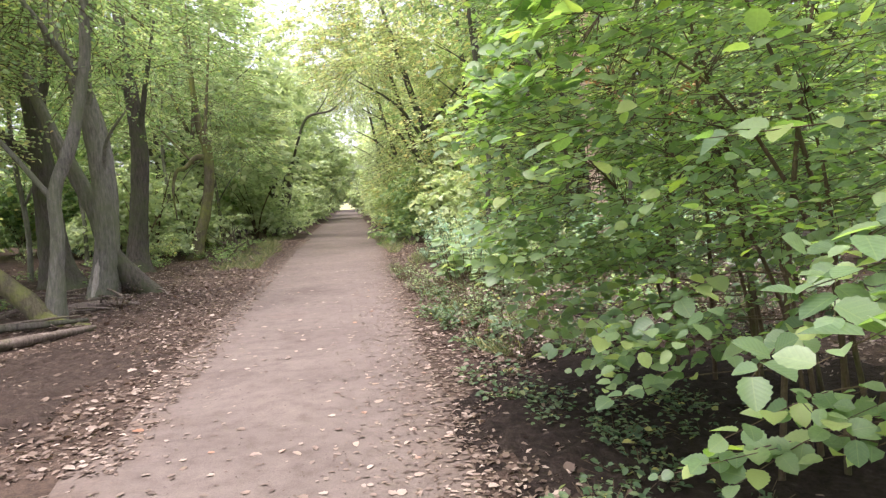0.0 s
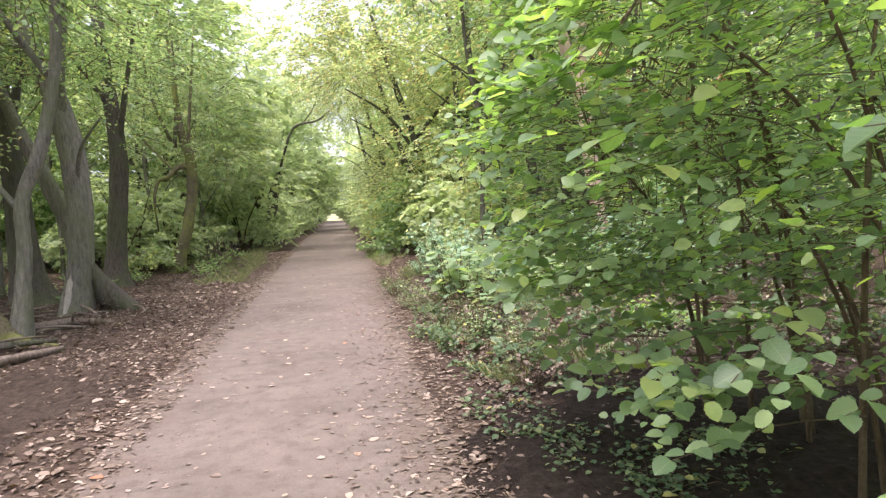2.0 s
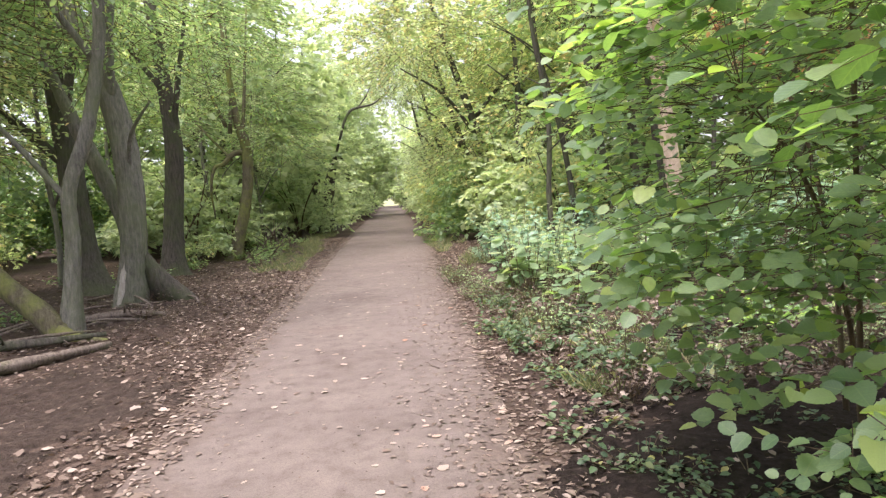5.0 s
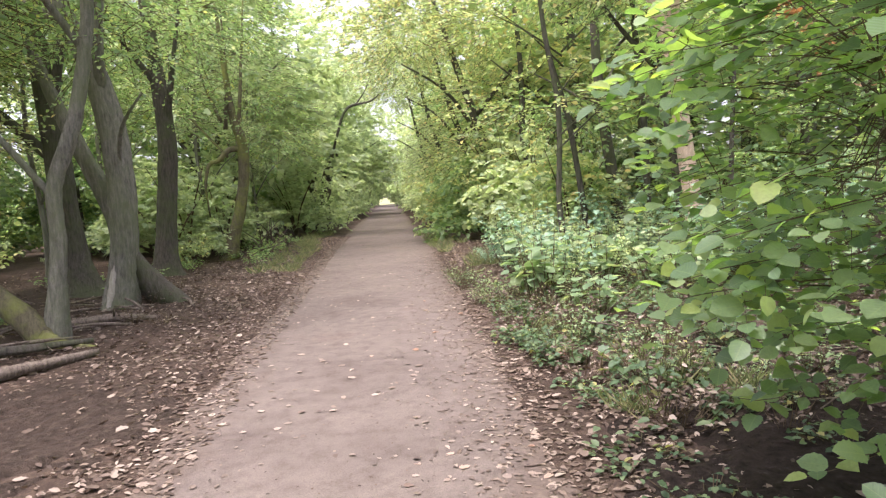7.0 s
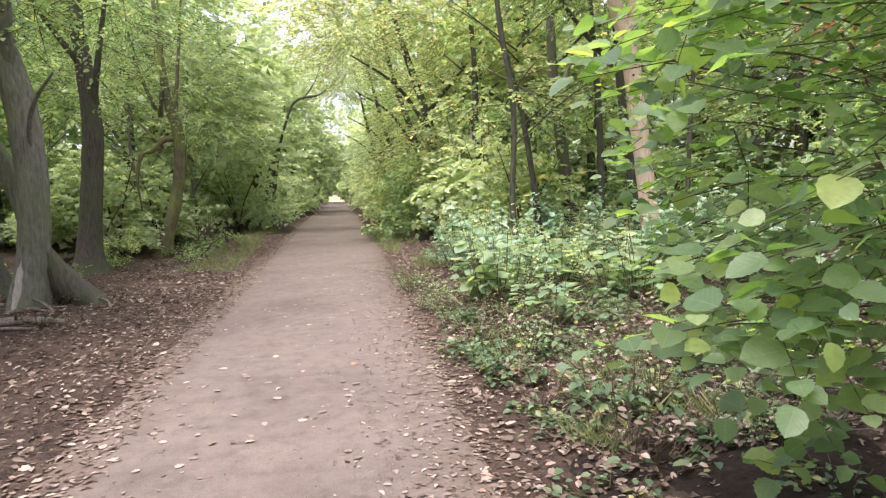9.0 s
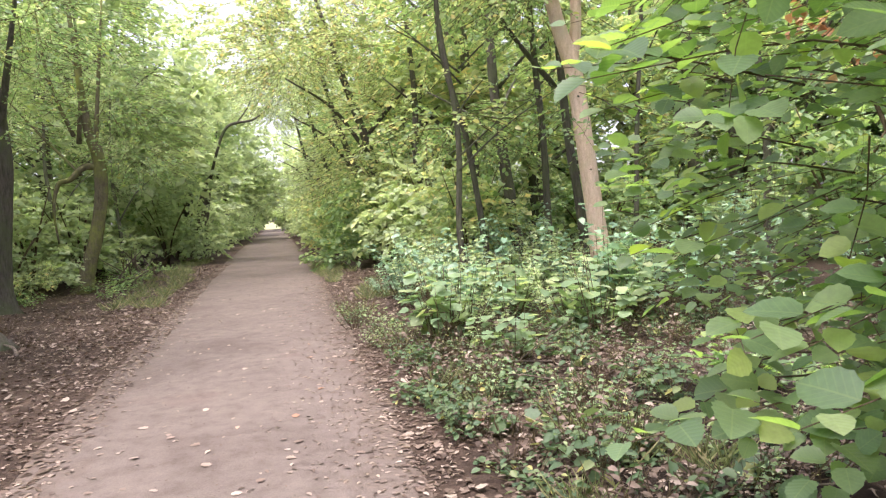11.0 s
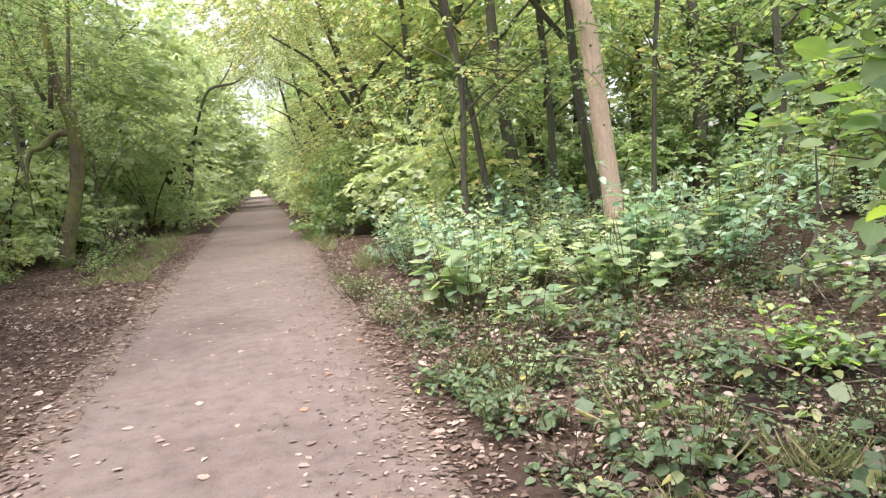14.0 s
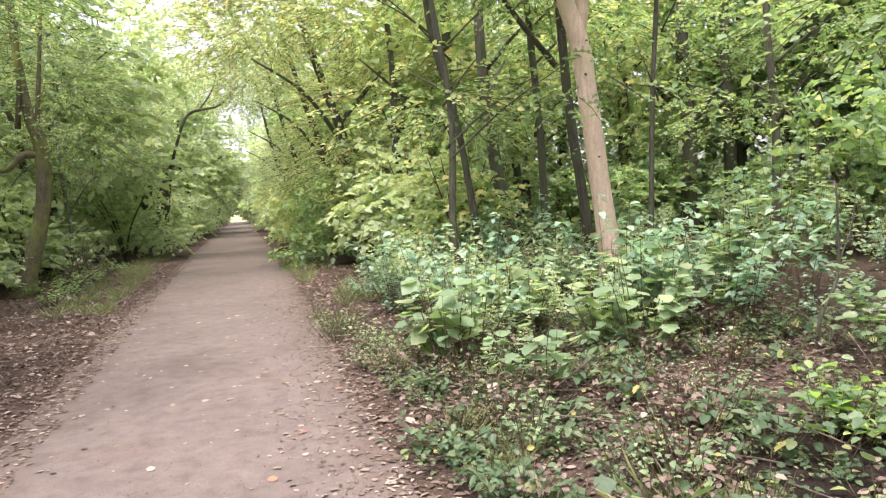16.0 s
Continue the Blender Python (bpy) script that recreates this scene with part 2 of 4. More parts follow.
def tube(points, sides=10, steps=5, rough=0.08, seed=0, flare=0.0):
    """A bent, tapered limb through rows of (x, y, z, radius); returns verts, faces."""
    r_ = np.random.default_rng(seed)
    line = smooth_line(points, steps) if steps > 1 else np.asarray(points, dtype=float)
    c, rad = line[:, :3], np.maximum(line[:, 3], 0.0015)
    tan = unit(np.gradient(c, axis=0))
    ref = np.array([1.0, 0.0, 0.0]) if abs(tan[0][0]) < 0.8 else np.array([0.0, 1.0, 0.0])
    u = unit(np.cross(tan, ref))
    w = np.cross(tan, u)
    a = np.linspace(0, 2 * np.pi, sides, endpoint=False)
    wob = 1 + rough * (np.sin(2 * a + r_.uniform(0, 6)) + 0.7 * np.sin(3 * a + r_.uniform(0, 6)))[None, :] * r_.uniform(0.6, 1.2, (len(c), 1))
    wob = wob + rough * 0.5 * r_.standard_normal(wob.shape)
    if flare:
        h = np.linspace(0, 1, len(c))[:, None]
        wob = wob * (1 + flare * np.exp(-h * 14) * (1 + 0.5 * np.sin(5 * a + r_.uniform(0, 6)))[None, :])
    v = c[:, None, :] + (rad[:, None] * wob)[:, :, None] * (np.cos(a)[None, :, None] * u[:, None, :] + np.sin(a)[None, :, None] * w[:, None, :])
    n = len(c)
    i, j = np.meshgrid(np.arange(n - 1), np.arange(sides), indexing="ij")
    k = (j + 1) % sides
    f = np.stack([i * sides + j, i * sides + k, (i + 1) * sides + k, (i + 1) * sides + j], -1).reshape(-1, 4)
    verts = np.vstack([v.reshape(-1, 3), c[:1], c[-1:]])
    caps = [[(jj + 1) % sides, jj, n * sides] for jj in range(sides)] + [[(n - 1) * sides + jj, (n - 1) * sides + (jj + 1) % sides, n * sides + 1] for jj in range(sides)]
    return verts, [f, np.array(caps)]


def limb(name, points, mat, parent, sides=10, steps=5, rough=0.08, seed=0, flare=0.0, label=""):
    v, f = tube(points, sides, steps, rough, seed, flare)
    return part(name, mesh_of(name, v, f, mat, True), parent, label)


# leaf blades along +y, one long, folded along the midrib
def blade_simple(width, fold=0.12):
    h = width / 2
    v = np.array([(0, 0, 0), (h * 0.9, 0.3, fold), (h * 0.75, 0.68, fold * 0.8), (0, 1, -0.06), (-h * 0.75, 0.68, fold * 0.8), (-h * 0.9, 0.3, fold)])
    return v, np.array([(0, 1, 2, 3), (0, 3, 4, 5)])


def blade_far(width):
    h = width / 2
    return np.array([(0, 0, 0), (h, 0.42, 0.1), (0, 1, -0.05), (-h, 0.42, 0.1)]), np.array([(0, 1, 2, 3)])


def blade_round(width, teeth=0.05, fold=0.10, n=6):
    """A roundish toothed blade with a short point."""
    ys = np.linspace(0, 1, n + 1)
    half = width / 2 * np.sin(np.pi * ys ** 0.92) ** 0.58
    half[-1], half[0] = 0, 0.02
    half[1:-1] *= 1 + teeth * np.where(np.arange(1, n) % 2, 1, -1)
    curl = -0.10 * ys ** 2
    mid = np.stack([0 * ys, ys, curl], 1)
    right = np.stack([half, ys - 0.04 * (half > 0.05), curl + fold * half / width * 2], 1)
    left = right * [-1, 1, 1]
    v = np.vstack([mid, right, left])
    m = n + 1
    f = []
    for i in range(n):
        f += [(i, m + i, m + i + 1, i + 1), (i, i + 1, 2 * m + i + 1, 2 * m + i)]
    return v, np.array(f)


def blade_lobed(width=1.0):
    """A blade with five pointed lobes, as of a maple or oak."""
    pts = [(0, 0), (0.22, 0.03), (0.45, 0.13), (0.41, 0.31), (0.55, 0.50), (0.38, 0.59), (0.27, 0.80), (0, 1)]
    v = [(0, 0.42, -0.03)] + [(x * width, y, 0.10 * x) for x, y in pts] + [(-x * width, y, 0.10 * x) for x, y in pts[-2:0:-1]]
    n = len(v) - 1
    return np.array(v), np.array([(0, 1 + i, 1 + (i + 1) % n) for i in range(n)])


def leaves_mesh(name, blade, mat, pos, along, up, size):
    """One mesh of many blades."""
    bv, bf = blade
    y = unit(along)
    x = unit(np.cross(y, up))
    z = np.cross(x, y)
    v = pos[:, None, :] + size[:, None, None] * (bv[None, :, 0:1] * x[:, None, :] + bv[None, :, 1:2] * y[:, None, :] + bv[None, :, 2:3] * z[:, None, :])
    f = bf[None] + (np.arange(len(pos)) * len(bv))[:, None, None]
    return mesh_of(name, v.reshape(-1, 3), f.reshape(-1, bf.shape[1]), mat, blade=np.tile(bv, (len(pos), 1)))


def sprays(start, heading, count, length, leaf, droop=0.15, tilt=0.5, r_=rng, lean=(0, 0, 1.0), dip=0.18):
    """Leaves set left and right along each twig; returns pos, along, up, size and the twigs' ends."""
    n = len(start)
    s = (np.arange(count) + 0.6) / count
    h = unit(heading)
    side = unit(np.cross(h, np.array([0, 0, 1.0])) + 1e-6)
    ln = length * r_.uniform(0.6, 1.3, n)
    p = start[:, None, :] + h[:, None, :] * (ln[:, None] * s[None, :])[..., None]
    p[..., 2] -= droop * ln[:, None] * s[None, :] ** 2
    lr = np.where((np.arange(count) % 2) > 0, 1.0, -1.0)[None, :, None] * (1 - 0.8 * (np.arange(count) == count - 1))[None, :, None]
    along = h[:, None, :] * 0.55 + side[:, None, :] * lr * 0.9 + r_.normal(0, 0.25, (n, count, 3))
    along[..., 2] -= dip
    up = np.array(lean) + r_.normal(0, tilt, (n, count, 3))
    size = leaf * r_.uniform(0.6, 1.25, (n, count))
    return p.reshape(-1, 3), along.reshape(-1, 3), up.reshape(-1, 3), size.reshape(-1), p[:, -1]


def twigs_mesh(name, a, b_, ra, rb, mat):
    """Thin three-sided twigs from a to b, with one bend."""
    n = len(a)
    m = (a + b_) / 2 + rng.normal(0, 0.03, (n, 3)) * np.linalg.norm(b_ - a, axis=1, keepdims=True)
    d = unit(b_ - a)
    u = unit(np.cross(d, np.array([0.3, 0.2, 1.0])))
    w = np.cross(d, u)
    rows = []
    for c, rad in ((a, ra), (m, (ra + rb) / 2), (b_, rb)):
        for q in range(3):
            an = q * 2 * np.pi / 3
            rows.append(c + rad * (np.cos(an) * u + np.sin(an) * w))
    v = np.stack(rows, 1)
    f = np.array([(r * 3 + q, r * 3 + (q + 1) % 3, r * 3 + 3 + (q + 1) % 3, r * 3 + 3 + q) for r in range(2) for q in range(3)])
    f = f[None] + (np.arange(n) * 9)[:, None, None]
    return mesh_of(name, v.reshape(-1, 3), f.reshape(-1, 4), mat)


def cloud(lobes, n, r_=rng, shell=0.55):
    """Places in a crown made of lobes (x, y, z, rx, ry, rz), denser to the outside; returns places and headings."""
    lobes = np.asarray(lobes, dtype=float)
    vol = lobes[:, 3] * lobes[:, 4] * lobes[:, 5]
    pick = r_.choice(len(lobes), n, p=vol / vol.sum())
    d = unit(r_.standard_normal((n, 3)))
    rad = r_.uniform(shell ** 3, 1.0, n) ** (1 / 3) * r_.uniform(0.8, 1.12, n)
    L = lobes[pick]
    p = L[:, :3] + d * rad[:, None] * L[:, 3:]
    head = d * [1, 1, 0.35] + r_.normal(0, 0.35, (n, 3)) * [1, 1, 0.4]
    return p, head


def stuff(ob):
    return tagged(ob, kind="stuff")


def tree_crown(lobes, twig_count, per_twig, length, leaf, mat, parent, blade=None, droop=0.2, twigs=True, name="crown", r_=rng, shell=0.55):
    p, h = cloud(lobes, twig_count, r_, shell)
    pos, al, up, size, ends = sprays(p, h, per_twig, length, leaf, droop, r_=r_)
    ob = part(name, leaves_mesh(name, blade or blade_simple(0.7), mat, pos, al, up, size), parent)
    stuff(ob)
    if twigs:
        stuff(part("twig", twigs_mesh("twig", p, ends, 0.008, 0.003, twig_bark), parent))
    return ob


# ---- ground and path ----
def path_mid(y):
    """The path runs straight, a little to the right of the y axis."""
    return -0.6 + 0.031 * y


def path_half(y):
    return 1.27 + 0.42 * np.clip((y - 5) / 17, 0, 1)


def bent(x, y):
    """Places laid out along a straight axis, carried over to the path's line beyond 20 m."""
    return x + 0.031 * max(y - 16, 0)


def wave(x, y, s, seed=0.0):
    return noise.noise(Vector((x * s + seed, y * s - seed, seed)))


def ground_height(x, y):
    """The wood's floor: nearly level, lumpy beside the path, a low bank on either side."""
    off = abs(x - path_mid(y)) - path_half(y)
    lump = 0.05 * wave(x, y, 0.9, 3.1) + 0.02 * wave(x, y, 3.5, 8.0)
    k = min(max(off / 1.0, 0.0), 1.0)
    bank = 0.25 * min(max((off - 2.5) / 6, 0), 1)
    bed = -0.035 if off < -0.25 else -0.035 + 0.045 * min((off + 0.25) / 0.3, 1)
    return bed + k * lump + bank


def line_grid(a, b_, inner_a, inner_b, fine, coarse):
    mid = list(np.arange(inner_a, inner_b, fine))
    lo = list(inner_a - np.geomspace(coarse, inner_a - a, 22))[::-1]
    hi = list(inner_b + np.geomspace(coarse, b_ - inner_b, 22))
    return np.array(lo + mid + hi)


gx = line_grid(-900, 900, -9, 9, 0.16, 0.5)
gy = line_grid(-900, 1200, -3, 26, 0.2, 0.5)
gv = np.array([(x, y, ground_height(x, y)) for y in gy for x in gx])
i, j = np.meshgrid(np.arange(len(gy) - 1), np.arange(len(gx) - 1), indexing="ij")
w_ = len(gx)
gf = np.stack([i * w_ + j, i * w_ + j + 1, (i + 1) * w_ + j + 1, (i + 1) * w_ + j], -1).reshape(-1, 4)
ground = tagged(new("ground", mesh_of("ground", gv, gf, forest_soil, True)), "dark brown woodland soil strewn with leaf crumbs", "ground", kind="structure")


def path_edge(y, side):
    return path_mid(y) + side * path_half(y) + 0.16 * wave(y, side * 9.0, 0.45) + 0.08 * wave(y, side * 4.0, 1.7)


def path_top(x, y):
    """The trodden surface: faint hollows, dipping under the soil at its edges."""
    edge = min(x - path_edge(y, -1), path_edge(y, 1) - x) + 0.22
    return 0.012 * wave(x, y, 1.3, 5) + 0.006 * wave(x, y, 5, 2) - 0.075 * max(0, 1 - edge / 0.3) ** 1.3


py = np.concatenate([np.arange(-12, 28, 0.2), np.geomspace(28, 160, 70)])
cols = 25
pv = []
for y in py:
    a, b_ = path_edge(y, -1) - 0.22, path_edge(y, 1) + 0.22
    for s in np.linspace(0, 1, cols):
        x = a + (b_ - a) * s
        pv.append((x, y, path_top(x, y)))
i, j = np.meshgrid(np.arange(len(py) - 1), np.arange(cols - 1), indexing="ij")
pf = np.stack([i * cols + j, i * cols + j + 1, (i + 1) * cols + j + 1, (i + 1) * cols + j], -1).reshape(-1, 4)
path = tagged(new("path", mesh_of("path", pv, pf, path_earth, True)), "trodden pinkish-grey sandy earth footpath", "footpath", kind="structure")


# sunlit meadow where the path leaves the wood
mx, my = np.linspace(-40, 50, 60), np.geomspace(122, 700, 40)
mv = np.array([(x, y, 0.16 + 0.1 * wave(x, y, 0.07, 4)) for y in my for x in mx])
i, j = np.meshgrid(np.arange(39), np.arange(59), indexing="ij")
mf = np.stack([i * 60 + j, i * 60 + j + 1, (i + 1) * 60 + j + 1, (i + 1) * 60 + j], -1).reshape(-1, 4)
tagged(new("meadow", mesh_of("meadow", mv, mf, meadow_grass, True)), "pale dry grass of a sunlit meadow beyond the wood", "meadow", kind="structure")


# ---- trees beside the path on the left ----
def broadleaf(name, label, trunk, limbs, lobes, mat, leaf_mat, twig_count=500, per_twig=9, length=0.6, leaf=0.09, seed=0, flare=0.6, group="", sides=14, droop=0.25, shell=0.5):
    """A tree: trunk and limbs from rows of (x, y, z, radius), a crown in lobes."""
    base = trunk[0]
    ob = thing(name, label, "tree", group, at=pose(base[0], base[1], base[2]))
    move = np.array([base[0], base[1], base[2], 0])
    limb("trunk", np.array(trunk) - move, mat, ob, sides, 6, 0.07, seed, flare)
    for k, rows in enumerate(limbs):
        limb("branch", np.array(rows) - move, mat, ob, 8, 5, 0.08, seed + 10 + k)
    if lobes:
        tree_crown([np.array(l) - [base[0], base[1], base[2], 0, 0, 0] for l in lobes], twig_count, per_twig, length, leaf, leaf_mat, ob, droop=droop, r_=np.random.default_rng(seed + 5), shell=shell)
    return ob


# forked grey tree with a bare wood scar at its foot
tree_b = broadleaf("tree", "forked grey-barked tree with a bare wood scar at its flared foot", [(-4.36, 13.4, -0.1, 0.29), (-4.27, 13.4, 0.5, 0.225), (-4.18, 13.4, 1.1, 0.21), (-4.14, 13.4, 2.1, 0.21), (-4.23, 13.4, 3.2, 0.2), (-4.5, 13.4, 4.2, 0.18), (-4.82, 13.4, 5.0, 0.15), (-5.3, 13.2, 7.5, 0.09)],
    [[(-4.3, 13.4, 3.4, 0.11), (-4.15, 13.1, 4.4, 0.09), (-3.9, 12.9, 5.6, 0.07), (-3.7, 12.8, 7.6, 0.04)], [(-4.7, 13.4, 4.6, 0.1), (-5.5, 13.5, 5.1, 0.07), (-6.4, 13.4, 6.2, 0.04)],
     [(-4.3, 13.9, 0.5, 0.17), (-4.5, 14.0, 1.5, 0.16), (-4.85, 14.0, 2.45, 0.14), (-5.2, 14.1, 3.2, 0.12), (-5.7, 14.2, 4.6, 0.07)],
     [(-4.14, 13.4, 2.2, 0.04), (-3.9, 13.0, 2.9, 0.03), (-3.4, 12.6, 3.4, 0.015)]],
    [(-5.6, 13.4, 6.0, 1.8, 1.8, 0.8), (-4.0, 12.4, 5.0, 1.5, 1.5, 0.9), (-6.4, 13.2, 5.0, 1.4, 1.6, 1.0), (-3.6, 12.2, 3.9, 1.1, 1.1, 0.4)], bark, forest_leaf, 650, seed=1, flare=0.25)
v, f = tube([(-0.1, -0.29, 0.05, 0.05), (-0.02, -0.215, 0.4, 0.07), (0.04, -0.175, 0.75, 0.055), (0.11, -0.16, 1.1, 0.025)], 8, 4, 0.1, 3)
part("scar", mesh_of("scar", v, f, scar_wood, True), tree_b.children[0], "bare pale wood where bark is gone")
limb("buttress", np.array([(0.85, 0.5, -0.15, 0.3), (0.66, 0.38, 0.12, 0.3), (0.42, 0.22, 0.5, 0.24), (0.24, 0.06, 1.05, 0.12), (0.18, 0.0, 1.5, 0.05)]), bark_dark, tree_b, 10, 5, 0.1, 4)

# thin twisted stem with a mossy trunk leaning away from its foot
broadleaf("tree", "thin twisted grey stem standing at a mossy leaning trunk", [(-4.22, 10.8, -0.1, 0.15), (-4.12, 10.8, 0.7, 0.11), (-4.05, 10.8, 1.3, 0.1), (-4.03, 10.8, 1.95, 0.1), (-3.78, 10.8, 2.55, 0.1), (-3.62, 10.8, 3.05, 0.09), (-3.5, 10.8, 3.6, 0.085), (-3.4, 10.8, 4.3, 0.08), (-3.3, 10.7, 6.5, 0.05)],
    [[(-4.04, 10.8, 1.8, 0.05), (-4.5, 10.7, 2.5, 0.04), (-5.0, 10.6, 3.2, 0.02)], [(-3.5, 10.8, 3.6, 0.05), (-4.0, 10.5, 4.5, 0.04), (-4.8, 10.3, 5.8, 0.02)]],
    [(-4.3, 10.6, 5.6, 1.5, 1.6, 1.0), (-5.4, 10.4, 4.2, 1.2, 1.2, 0.7), (-3.6, 10.2, 4.9, 1.2, 1.2, 0.6)], bark, forest_leaf, 700, seed=2, flare=0.4)
mossy = thing("leaning_trunk", "mossy dead trunk leaning out of the leaf litter", "dead trunk", at=pose(-4.35, 10.7, 0))
limb("stem", np.array([(0.15, 0, -0.1, 0.2), (-0.1, 0, 0.25, 0.16), (-0.6, 0.05, 0.75, 0.13), (-1.3, 0.1, 1.5, 0.12), (-2.2, 0.2, 2.4, 0.08)]), bark_moss, mossy, 12, 5, 0.09, 5)
limb("root", np.array([(0.1, -0.1, 0.1, 0.1), (0.4, -0.3, 0.02, 0.07), (0.9, -0.45, -0.03, 0.03)]), bark_moss, mossy, 8, 4, 0.09, 6)
limb("snag", np.array([(-0.9, 0.05, 1.0, 0.05), (-1.0, -0.3, 1.3, 0.03), (-1.2, -0.5, 1.9, 0.01)]), bark_moss, mossy, 6, 3, 0.09, 7)

broadleaf("tree", "thick dark upright tree trunk in the wood's edge", [(-5.75, 15.4, -0.1, 0.45), (-5.85, 15.4, 0.7, 0.33), (-5.9, 15.4, 1.6, 0.28), (-5.93, 15.4, 2.7, 0.24), (-6.03, 15.4, 4.0, 0.2), (-6.3, 15.4, 8.0, 0.12)],
    [[(-5.95, 15.4, 2.6, 0.11), (-6.8, 15.0, 3.6, 0.09), (-8.0, 14.6, 4.6, 0.04)], [(-6.0, 15.4, 3.4, 0.1), (-5.5, 15.2, 5.0, 0.07), (-5.1, 15.0, 6.8, 0.03)]],
    [(-6.8, 15.4, 6.6, 1.9, 1.9, 0.9), (-7.8, 14.6, 4.6, 1.8, 1.8, 1.0), (-5.2, 15.0, 5.2, 1.4, 1.4, 0.8), (-8.5, 13.5, 3.2, 1.6, 1.6, 0.8)], bark_dark, forest_leaf, 1000, seed=3)
broadleaf("tree", "straight dark mossy trunk with drooping leafy twigs", [(-5.05, 18.4, -0.1, 0.33), (-4.98, 18.4, 0.8, 0.24), (-4.82, 18.4, 2.2, 0.22), (-4.74, 18.4, 3.4, 0.2), (-4.85, 18.4, 5.0, 0.16), (-5.1, 18.4, 8.5, 0.1)],
    [[(-4.74, 18.4, 3.4, 0.08), (-4.4, 18.0, 4.6, 0.06), (-3.9, 17.4, 6.2, 0.03)], [(-4.8, 18.4, 4.4, 0.08), (-5.5, 18.0, 5.6, 0.05), (-6.2, 17.6, 7.0, 0.02)]],
    [(-5.0, 18.0, 7.4, 2.2, 2.2, 1.8), (-4.0, 17.4, 5.4, 1.5, 1.5, 0.9), (-4.6, 17.4, 3.6, 1.4, 1.2, 0.5)], bark_dark, forest_leaf, 900, seed=4)
broadleaf("tree", "slim crooked mossy tree with many upright stems", [(-4.3, 22.0, -0.1, 0.22), (-4.18, 22.0, 0.5, 0.17), (-3.88, 22.0, 1.5, 0.15), (-3.68, 22.0, 2.6, 0.15), (-3.7, 22.0, 3.5, 0.14), (-3.9, 22.0, 4.4, 0.1), (-4.1, 22.0, 7.5, 0.04)],
    [[(-3.7, 22.0, 3.2, 0.1), (-4.05, 22.0, 3.2, 0.09), (-4.35, 21.9, 2.9, 0.07), (-4.62, 21.9, 2.8, 0.06), (-4.75, 21.8, 2.2, 0.04), (-4.7, 21.8, 1.3, 0.02)], [(-3.75, 22, 3.5, 0.06), (-3.6, 22, 4.8, 0.05), (-3.3, 22, 7.4, 0.02)], [(-4.1, 22, 3.8, 0.06), (-3.9, 21.8, 5.5, 0.04), (-3.9, 21.6, 7.8, 0.02)],
     [(-4.2, 22, 4.0, 0.06), (-4.7, 22.1, 5.5, 0.04), (-4.9, 22.2, 7.6, 0.02)], [(-4.1, 22, 3.0, 0.04), (-5.0, 22.0, 4.1, 0.03), (-5.6, 22, 4.9, 0.015)]],
    [(-4.2, 21.8, 7.2, 2.4, 2.4, 1.6), (-3.2, 21.4, 5.2, 1.4, 1.6, 1.3), (-5.4, 21.8, 5.2, 1.3, 1.6, 1.0), (-2.9, 23.0, 4.2, 1.2, 1.6, 1.4)], bark_moss, forest_leaf, 1000, seed=5)
broadleaf("tree", "dark leaning tree with a crooked bare branch over the path", [(-2.65, 39, -0.1, 0.45), (-2.6, 39, 1.2, 0.36), (-2.35, 39, 2.6, 0.28), (-1.95, 38.8, 3.9, 0.15)],
    [[(-1.98, 38.7, 3.8, 0.1), (-1.75, 38.0, 4.3, 0.07), (-1.5, 37.2, 4.9, 0.06), (-0.9, 37.0, 6.2, 0.07), (0.3, 36.9, 6.5, 0.05), (1.0, 36.9, 7.0, 0.03)], [(-0.5, 37.0, 6.3, 0.04), (0.1, 37, 7.1, 0.03), (0.4, 37, 7.8, 0.015)], [(-3.3, 38.6, 0, 0.33), (-3.2, 38.6, 1.6, 0.28), (-3.0, 38.7, 3.2, 0.2)]],
    [(-4.2, 39, 6.5, 1.8, 2.4, 1.8), (-4.2, 37.5, 4.2, 1.4, 1.6, 1.2), (-2.6, 38.3, 3.6, 0.9, 0.9, 0.6)], bark_dark, grey_leaf, 1000, length=0.9, leaf=0.16, seed=6)

# understory on the left, leaves in loose layers
for label, x, y, z, mat, seed in (("slender yellow-green understory tree", -6.2, 9.6, 3.0, yellow_leaf, 51), ("slender green understory tree", -7.6, 12.5, 3.2, forest_leaf, 52), ("slender green understory tree", -6.9, 16.6, 3.6, forest_leaf, 53), ("slender green understory tree", -7.0, 20.5, 3.4, forest_leaf, 54), ("slender green understory tree", -5.6, 25.0, 3.6, grey_leaf, 55), ("slender grey-green understory tree", -4.6, 29.0, 3.8, grey_leaf, 56), ("slender yellow-green understory tree", -6.4, 11.8, 2.4, yellow_leaf, 57), ("slender yellow-green understory tree", -7.9, 14.8, 2.6, yellow_leaf, 58)):
    broadleaf("tree", label, [(x, y, -0.1, 0.07), (x + 0.05, y, 1.4, 0.06), (x - 0.1, y, z, 0.05), (x + 0.1, y, z + 2.6, 0.02)], [[(x, y, 1.8, 0.03), (x + 0.7, y - 0.4, 2.8, 0.02), (x + 1.3, y - 0.6, 3.3, 0.01)]],
        [(x, y, z + 1.6, 1.7, 1.7, 0.7), (x + 0.5, y - 0.5, z + 0.4, 1.5, 1.4, 0.35), (x - 0.6, y, z - 0.7, 1.3, 1.3, 0.3), (x + 0.4, y + 0.3, z + 2.9, 1.3, 1.3, 0.8)], bark, mat, 520, 9, 0.5, 0.085, seed, 0.3, "understory trees", 8)

